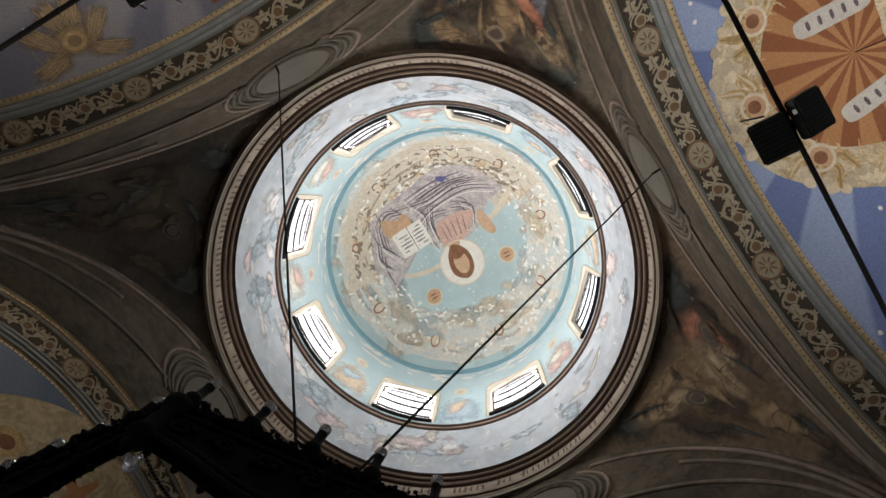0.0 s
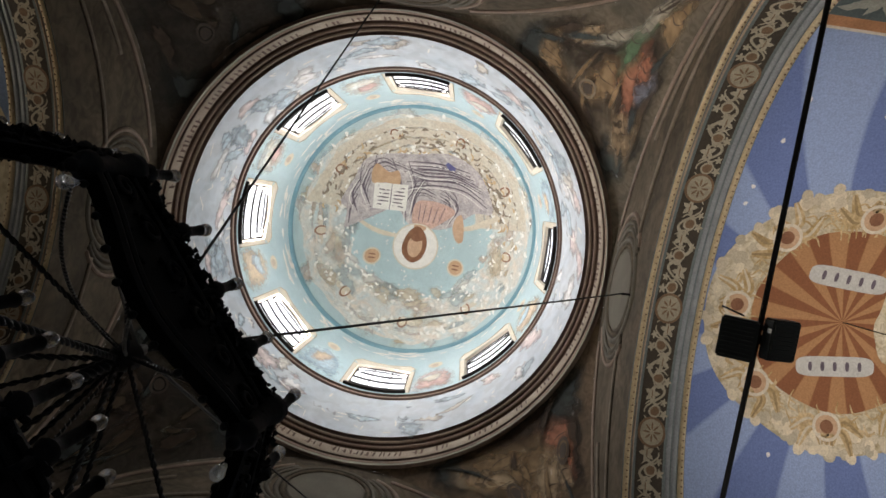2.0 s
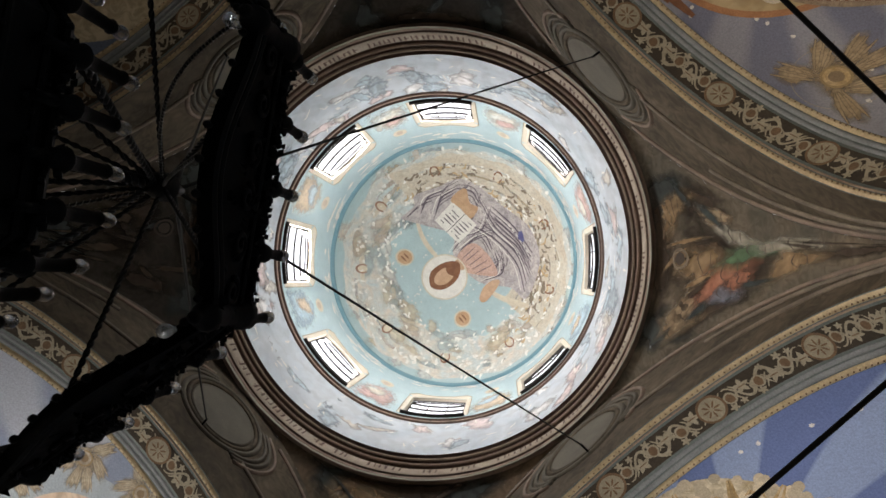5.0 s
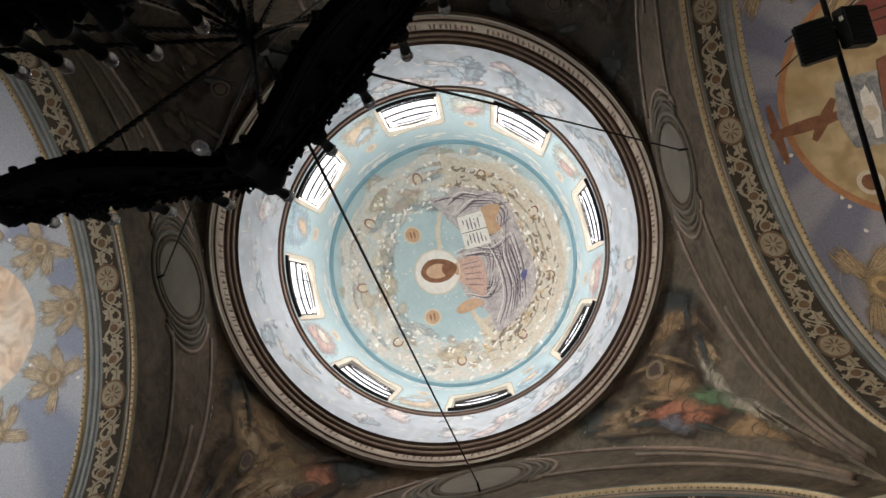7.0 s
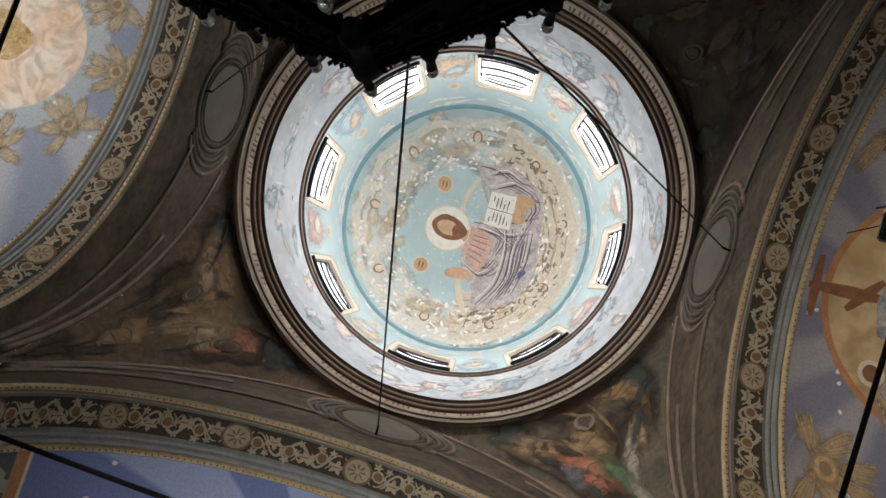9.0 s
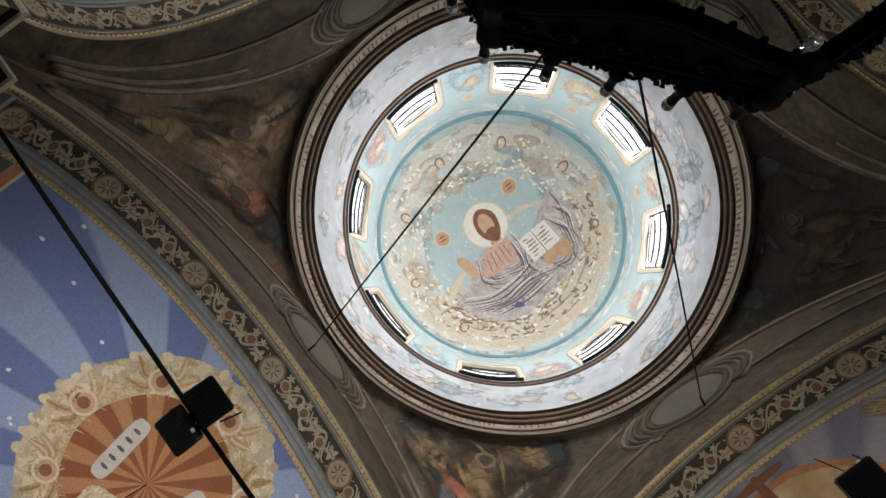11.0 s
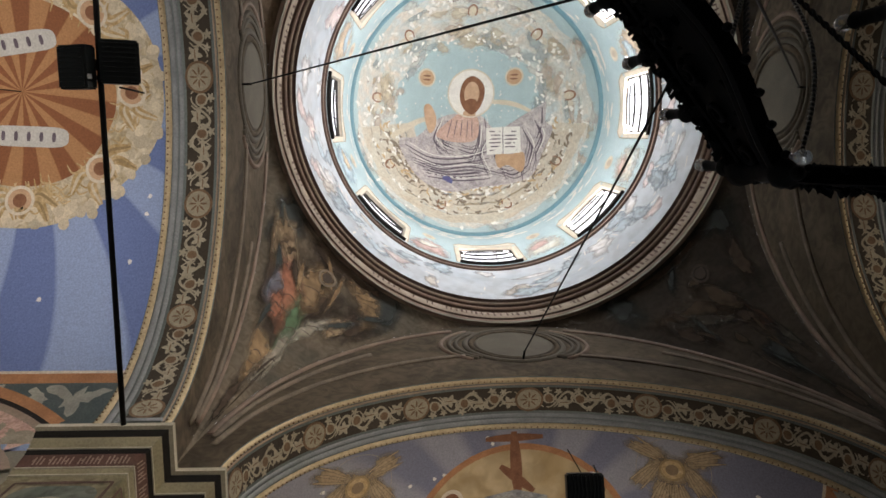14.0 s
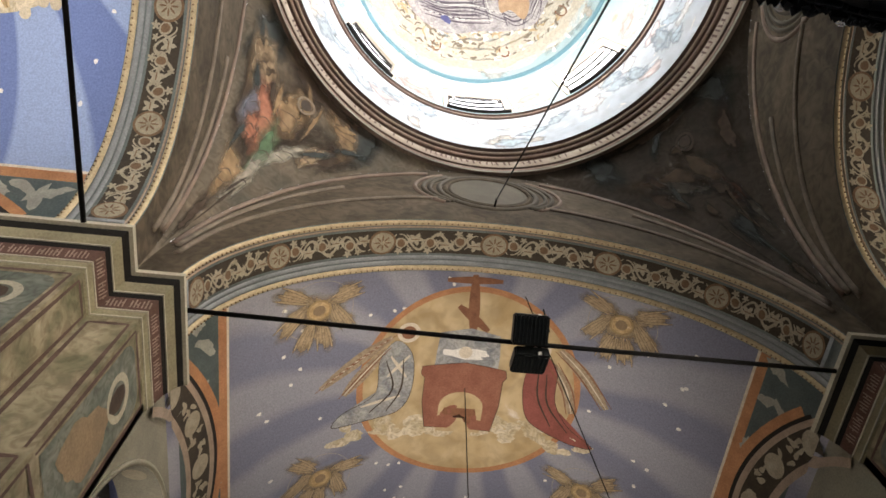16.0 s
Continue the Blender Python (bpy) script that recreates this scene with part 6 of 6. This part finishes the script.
knob_me = mesh_of("knob", *lathe([(0.0, -0.016), (0.006, -0.014), (0.0095, -0.005), (0.006, 0.003), (0.004, 0.012), (0.0, 0.014)], 8), M_IRON)
boss_me = mesh_of("boss", *lathe([(0.0, -0.05), (0.01, -0.044), (0.016, -0.03), (0.01, -0.015), (0.028, 0.0), (0.034, 0.02), (0.022, 0.045), (0.026, 0.09), (0.022, 0.14), (0.036, 0.17), (0.04, 0.19), (0.02, 0.2), (0.014, 0.21), (0, 0.215)], 12), M_IRON)
scroll_pts = [Vector((0.032 * (1 - t * 0.8) * math.cos(t * 9), 0, 0.032 * (1 - t * 0.8) * math.sin(t * 9))) for t in [i / 20 for i in range(21)]]
scroll_me = mesh_of("scroll", *sweep(scroll_pts, circle_section(0.007, 5), up=lambda p: (0, 1, 0)), M_IRON)
RAIL = [(-0.016, -0.012), (0.016, -0.012), (0.02, 0), (0.016, 0.012), (-0.016, 0.012), (-0.02, 0)]
UP = Vector((0, 0, 1))
INNER_Z, INNER_R = 2.56, 0.51
for i in range(8):
    a0, a1 = corner(i), corner(i + 1)
    along = (a1 - a0).normalized()
    out = (a0 + a1) * 0.5 - CH_C
    out = Vector((out.x, out.y, 0)).normalized()
    rotz = math.atan2(along.y, along.x)
    bow = lambda f: 0.055 * math.sin(math.pi * f) ** 2
    foot = [a0.lerp(a1, j / 16) - UP * bow(j / 16) - out * 0.35 * bow(j / 16) for j in range(17)]
    top = [a0.lerp(a1, j / 16) + UP * CH_H for j in range(17)]
    web_v = [p - out * d for j in range(17) for d, p in ((0.004, foot[j]), (0.004, top[j]), (-0.004, top[j]), (-0.004, foot[j]))]
    web_f = [tuple(4 * j + q for q in (k, (k + 1) % 4, (k + 1) % 4 + 4, k + 4)) for j in range(16) for k in range(4)]
    panel = obj("side_panel", mesh_of("side_panel", web_v, web_f, M_IRON, False), ch, "cast iron side panel with a curved foot")
    for line, w in ((foot, 1.0), (top, 1.0), ([p - UP * 0.035 for p in top], 0.7), ([p + UP * 0.035 for p in foot], 0.7)):
        obj("rail", mesh_of("rail", *sweep(line, [(x * w, y * w) for x, y in RAIL]), M_IRON, False), panel)
    for k in range(22):
        f = (k + 0.5) / 22
        for p, flip, mx in ((a0.lerp(a1, f) + UP * (CH_H + 0.008), 0, 0.5 + 0.4 * ((k * 7) % 5) / 5), (a0.lerp(a1, f) + UP * (CH_H - 0.01) + out * 0.018, -60, 0.5 + 0.3 * ((k * 3) % 4) / 4)):
            o = obj("leaf", leaf_me, panel)
            o.matrix_local = Matrix.Translation(p) @ Matrix.Rotation(rotz, 4, "Z") @ pose(0, 0, 0, flip + 22 * math.sin(k * 2.3), 12 * math.sin(k * 1.7), 0) @ Matrix.Diagonal((mx, mx, mx, 1))
    for k in range(9):
        f = (k + 0.5) / 9
        o = obj("knob", knob_me, panel)
        o.matrix_local = Matrix.Translation(a0.lerp(a1, f) - UP * (bow(f) + 0.018) - out * (0.35 * bow(f) + 0.012))
    lumps = []
    for k in range(150):
        f = rng.random()
        p = a0.lerp(a1, f) + UP * rng.choice((CH_H + 0.01, CH_H - 0.02, rng.uniform(0, CH_H))) + out * rng.uniform(-0.012, 0.026) + UP * rng.uniform(-0.01, 0.01)
        r = rng.uniform(0.006, 0.016)
        q = [p + Vector((rng.uniform(-0.4, 0.4), rng.uniform(-0.4, 0.4), rng.uniform(-0.4, 0.4))) * r + Vector(d) * r * rng.uniform(0.6, 1.2) for d in ((1, 0, 0), (-1, 0, 0), (0, 1, 0), (0, -1, 0), (0, 0, 1), (0, 0, -1))]
        lumps.append((q, [(0, 2, 4), (2, 1, 4), (1, 3, 4), (3, 0, 4), (2, 0, 5), (1, 2, 5), (3, 1, 5), (0, 3, 5)]))
    for k in range(110):
        f = (k + rng.uniform(0.1, 0.9)) / 110
        for p, r in ((a0.lerp(a1, f) + UP * (CH_H + rng.uniform(-0.012, 0.02)) + out * rng.uniform(0.012, 0.027), rng.uniform(0.005, 0.01)), (a0.lerp(a1, f) - UP * (bow(f) - 0.004) - out * (0.35 * bow(f) + rng.uniform(0.008, 0.02)), rng.uniform(0.004, 0.008))):
            q = [p + Vector(d) * r * rng.uniform(0.7, 1.3) for d in ((1, 0, 0), (-1, 0, 0), (0, 1, 0), (0, -1, 0), (0, 0, 1), (0, 0, -1))]
            lumps.append((q, [(0, 2, 4), (2, 1, 4), (1, 3, 4), (3, 0, 4), (2, 0, 5), (1, 2, 5), (3, 1, 5), (0, 3, 5)]))
    tagged(obj("foliage", mesh_of("foliage", *joined(*lumps), M_IRON, False), panel, "cast iron leaf work"), kind="stuff")
    for k in range(6):
        p = a0.lerp(a1, (k + 0.5) / 6) + out * 0.01 + UP * 0.075
        o = obj("scroll", scroll_me, panel)
        o.matrix_local = Matrix.Translation(p) @ Matrix.Rotation(rotz + (math.pi if k % 2 else 0), 4, "Z")
    for k in range(4):
        p = a0.lerp(a1, k / 4 + 0.02) + out * 0.012 + UP * (CH_H + 0.04)
        candle = obj("candle_arm", mesh_of("arm", *sweep([p - UP * 0.07 - out * 0.02, p - UP * 0.055 + out * 0.004, p - UP * 0.03], circle_section(0.011, 6)), M_IRON), ch)
        o = obj("sleeve", sleeve_me, candle)
        o.matrix_local = Matrix.Translation(p)
        o = obj("bulb", bulb_me, candle, "clear glass bulb")
        o.matrix_local = Matrix.Translation(p + UP * 0.1)
    o = obj("corner_boss", boss_me, ch)
    o.matrix_local = Matrix.Translation(a0 - UP * 0.02)
    o = obj("globe_bulb", globe_me, ch, "round clear glass bulb under the corner")
    o.matrix_local = Matrix.Translation(a0 + along * 0.04 - UP * 0.125) @ Matrix.Diagonal((0.62, 0.62, 0.8, 1))
    obj("twisted_rod", mesh_of("twisted_rod", *twisted(corner(i, CH_R - 0.01, CH_Z0 + CH_H), HUB, 0.0075, 34), M_IRON), ch, "twisted iron rod")
    if i % 2 == 0:
        obj("twisted_rod", mesh_of("twisted_rod", *twisted(corner(i, INNER_R, INNER_Z + 0.18), HUB - UP * 0.05, 0.009, 30), M_IRON), ch, "twisted iron rod")
    if i in (0, 7, 3, 4):
        # braided lamp hose that sags from the hub to the panel
        e = a0.lerp(a1, 0.22 if i in (0, 4) else 0.8) + UP * CH_H
        pts = []
        for j in range(25):
            t = j / 24
            pts.append(HUB.lerp(e, t) - UP * 0.12 * math.sin(math.pi * t) + along * (0.05 if i in (0, 4) else -0.05) * math.sin(math.pi * t))
        hose = obj("braided_hose", mesh_of("braided_hose", *sweep(pts, circle_section(0.0042, 6)), M_ROPE), ch, "thin braided metal lamp hose")
        coil = []
        for j in range(361):
            t = j / 360 * 24
            k = min(int(t), 23)
            d = (pts[k + 1] - pts[k]).normalized()
            w = d.cross(UP).normalized()
            coil.append(pts[k].lerp(pts[k + 1], t - k) + (w * math.cos(j * 1.05) + w.cross(d) * math.sin(j * 1.05)) * 0.0052)
        obj("braid", mesh_of("braid", *sweep(coil, circle_section(0.002, 4)), M_BRAID), hose, "pale metal braid")
# the lower tier: a smaller ring with tall candles, the stem and the hub
ring_pts = [corner(i, INNER_R, INNER_Z).lerp(corner(i + 1, INNER_R, INNER_Z), j / 6) for i in range(8) for j in range(6)]
inner_ring = obj("inner_ring", mesh_of("inner_ring", *sweep([p + UP * 0.09 for p in ring_pts], [(-0.006, -0.085), (0.006, -0.085), (0.006, 0.085), (-0.006, 0.085)], True), M_IRON, False), ch, "smaller lower iron tier with tall candles")
for z, w in ((0.0, 1.0), (0.18, 1.0), (0.14, 0.7), (0.045, 0.7)):
    obj("rail", mesh_of("rail", *sweep([p + UP * z for p in ring_pts], [(x * w, y * w) for x, y in RAIL], True), M_IRON, False), inner_ring)
lumps = []
for i in range(8):
    a0, a1 = corner(i, INNER_R, INNER_Z), corner(i + 1, INNER_R, INNER_Z)
    out = (a0 + a1) * 0.5 - CH_C
    out = Vector((out.x, out.y, 0)).normalized()
    rotz = math.atan2(a1.y - a0.y, a1.x - a0.x)
    for k in range(4):
        f = (k + 0.5) / 4
        p = a0.lerp(a1, f) + out * 0.03 + UP * 0.2
        candle = obj("candle_arm", mesh_of("arm", *sweep([a0.lerp(a1, f) + UP * 0.12, p - UP * 0.1, p - UP * 0.04], circle_section(0.012, 6)), M_IRON), inner_ring)
        o = obj("sleeve", tall_me, candle)
        o.matrix_local = Matrix.Translation(p)
        o = obj("bulb", bulb_me, candle, "clear glass bulb")
        o.matrix_local = Matrix.Translation(p + UP * 0.134)
    for k in range(10):
        f = (k + 0.5) / 10
        mx = 0.8 + 0.5 * ((k * 7) % 5) / 5
        o = obj("leaf", leaf_me, inner_ring)
        o.matrix_local = Matrix.Translation(a0.lerp(a1, f) + UP * 0.18 + out * 0.014) @ Matrix.Rotation(rotz, 4, "Z") @ pose(0, 0, 0, -35 + 25 * math.sin(k * 2.3 + i), 0, 0) @ Matrix.Diagonal((mx, mx, mx, 1))
    for k in range(60):
        p = a0.lerp(a1, rng.random()) + out * rng.uniform(0.0, 0.036) + UP * rng.choice((0.19, 0.17, rng.uniform(0, 0.18)))
        r = rng.uniform(0.006, 0.014)
        q = [p + Vector(d) * r * rng.uniform(0.7, 1.3) for d in ((1, 0, 0), (-1, 0, 0), (0, 1, 0), (0, -1, 0), (0, 0, 1), (0, 0, -1))]
        lumps.append((q, [(0, 2, 4), (2, 1, 4), (1, 3, 4), (3, 0, 4), (2, 0, 5), (1, 2, 5), (3, 1, 5), (0, 3, 5)]))
tagged(obj("foliage", mesh_of("foliage", *joined(*lumps), M_IRON, False), inner_ring, "cast iron leaf work"), kind="stuff")
obj("stem", mesh_of("stem", *twisted(CH_C + UP * 2.75, HUB, 0.018, 30), M_IRON), ch, "thick twisted central stem")
obj("hub", mesh_of("hub", *[([Vector(v) + HUB for v in vf[0]], vf[1]) for vf in [lathe([(0, -0.12), (0.025, -0.1), (0.05, -0.04), (0.042, -0.01), (0.055, 0.02), (0.03, 0.06), (0.02, 0.12), (0, 0.14)], 16)]][0], M_IRON), ch)

# ---- suspension cables from the arch crowns to the chandelier hub ----
for arm, deg in ARMS.items():
    m = Matrix.Rotation(radians(deg), 4, "Z")
    a, b = m @ Vector((0.02, 2.92, 8.82)), HUB + Vector((0, 0, 0.08))
    pts = [a.lerp(b, i / 16) - Vector((0, 0, 0.012 * math.sin(math.pi * i / 16))) for i in range(17)]
    cable = obj("suspension_cable", mesh_of("cable", *sweep(pts, circle_section(0.0075, 6)), M_ROPE), label="taut black suspension cable of the chandelier", category="cable", group="suspension cables")
    hook = obj("hook", mesh_of("hook", *sweep([m @ Vector((0.02, FACE + 0.01, 8.9)), m @ Vector((0.02, 2.91, 8.82))], circle_section(0.012, 8)), M_IRON), cable, "iron wall hook")
for deg, x0, x1 in ((0, (-0.08, 5.2, 8.44), (-0.35, 5.0, 3.2)), (90, (0.15, 5.02, 8.42), (0.1, 6.2, 4.5)), (0, (0.45, 3.9, 8.4), (1.3, 5.2, 5.0))):
    m = Matrix.Rotation(radians(deg), 4, "Z")
    obj("hanging_wire", mesh_of("wire", *sweep([m @ Vector(x0), m @ Vector(x1)], circle_section(0.006, 5)), M_ROPE), label="thin dark lamp wire hanging from the vault", category="wire", group="lamp wires")
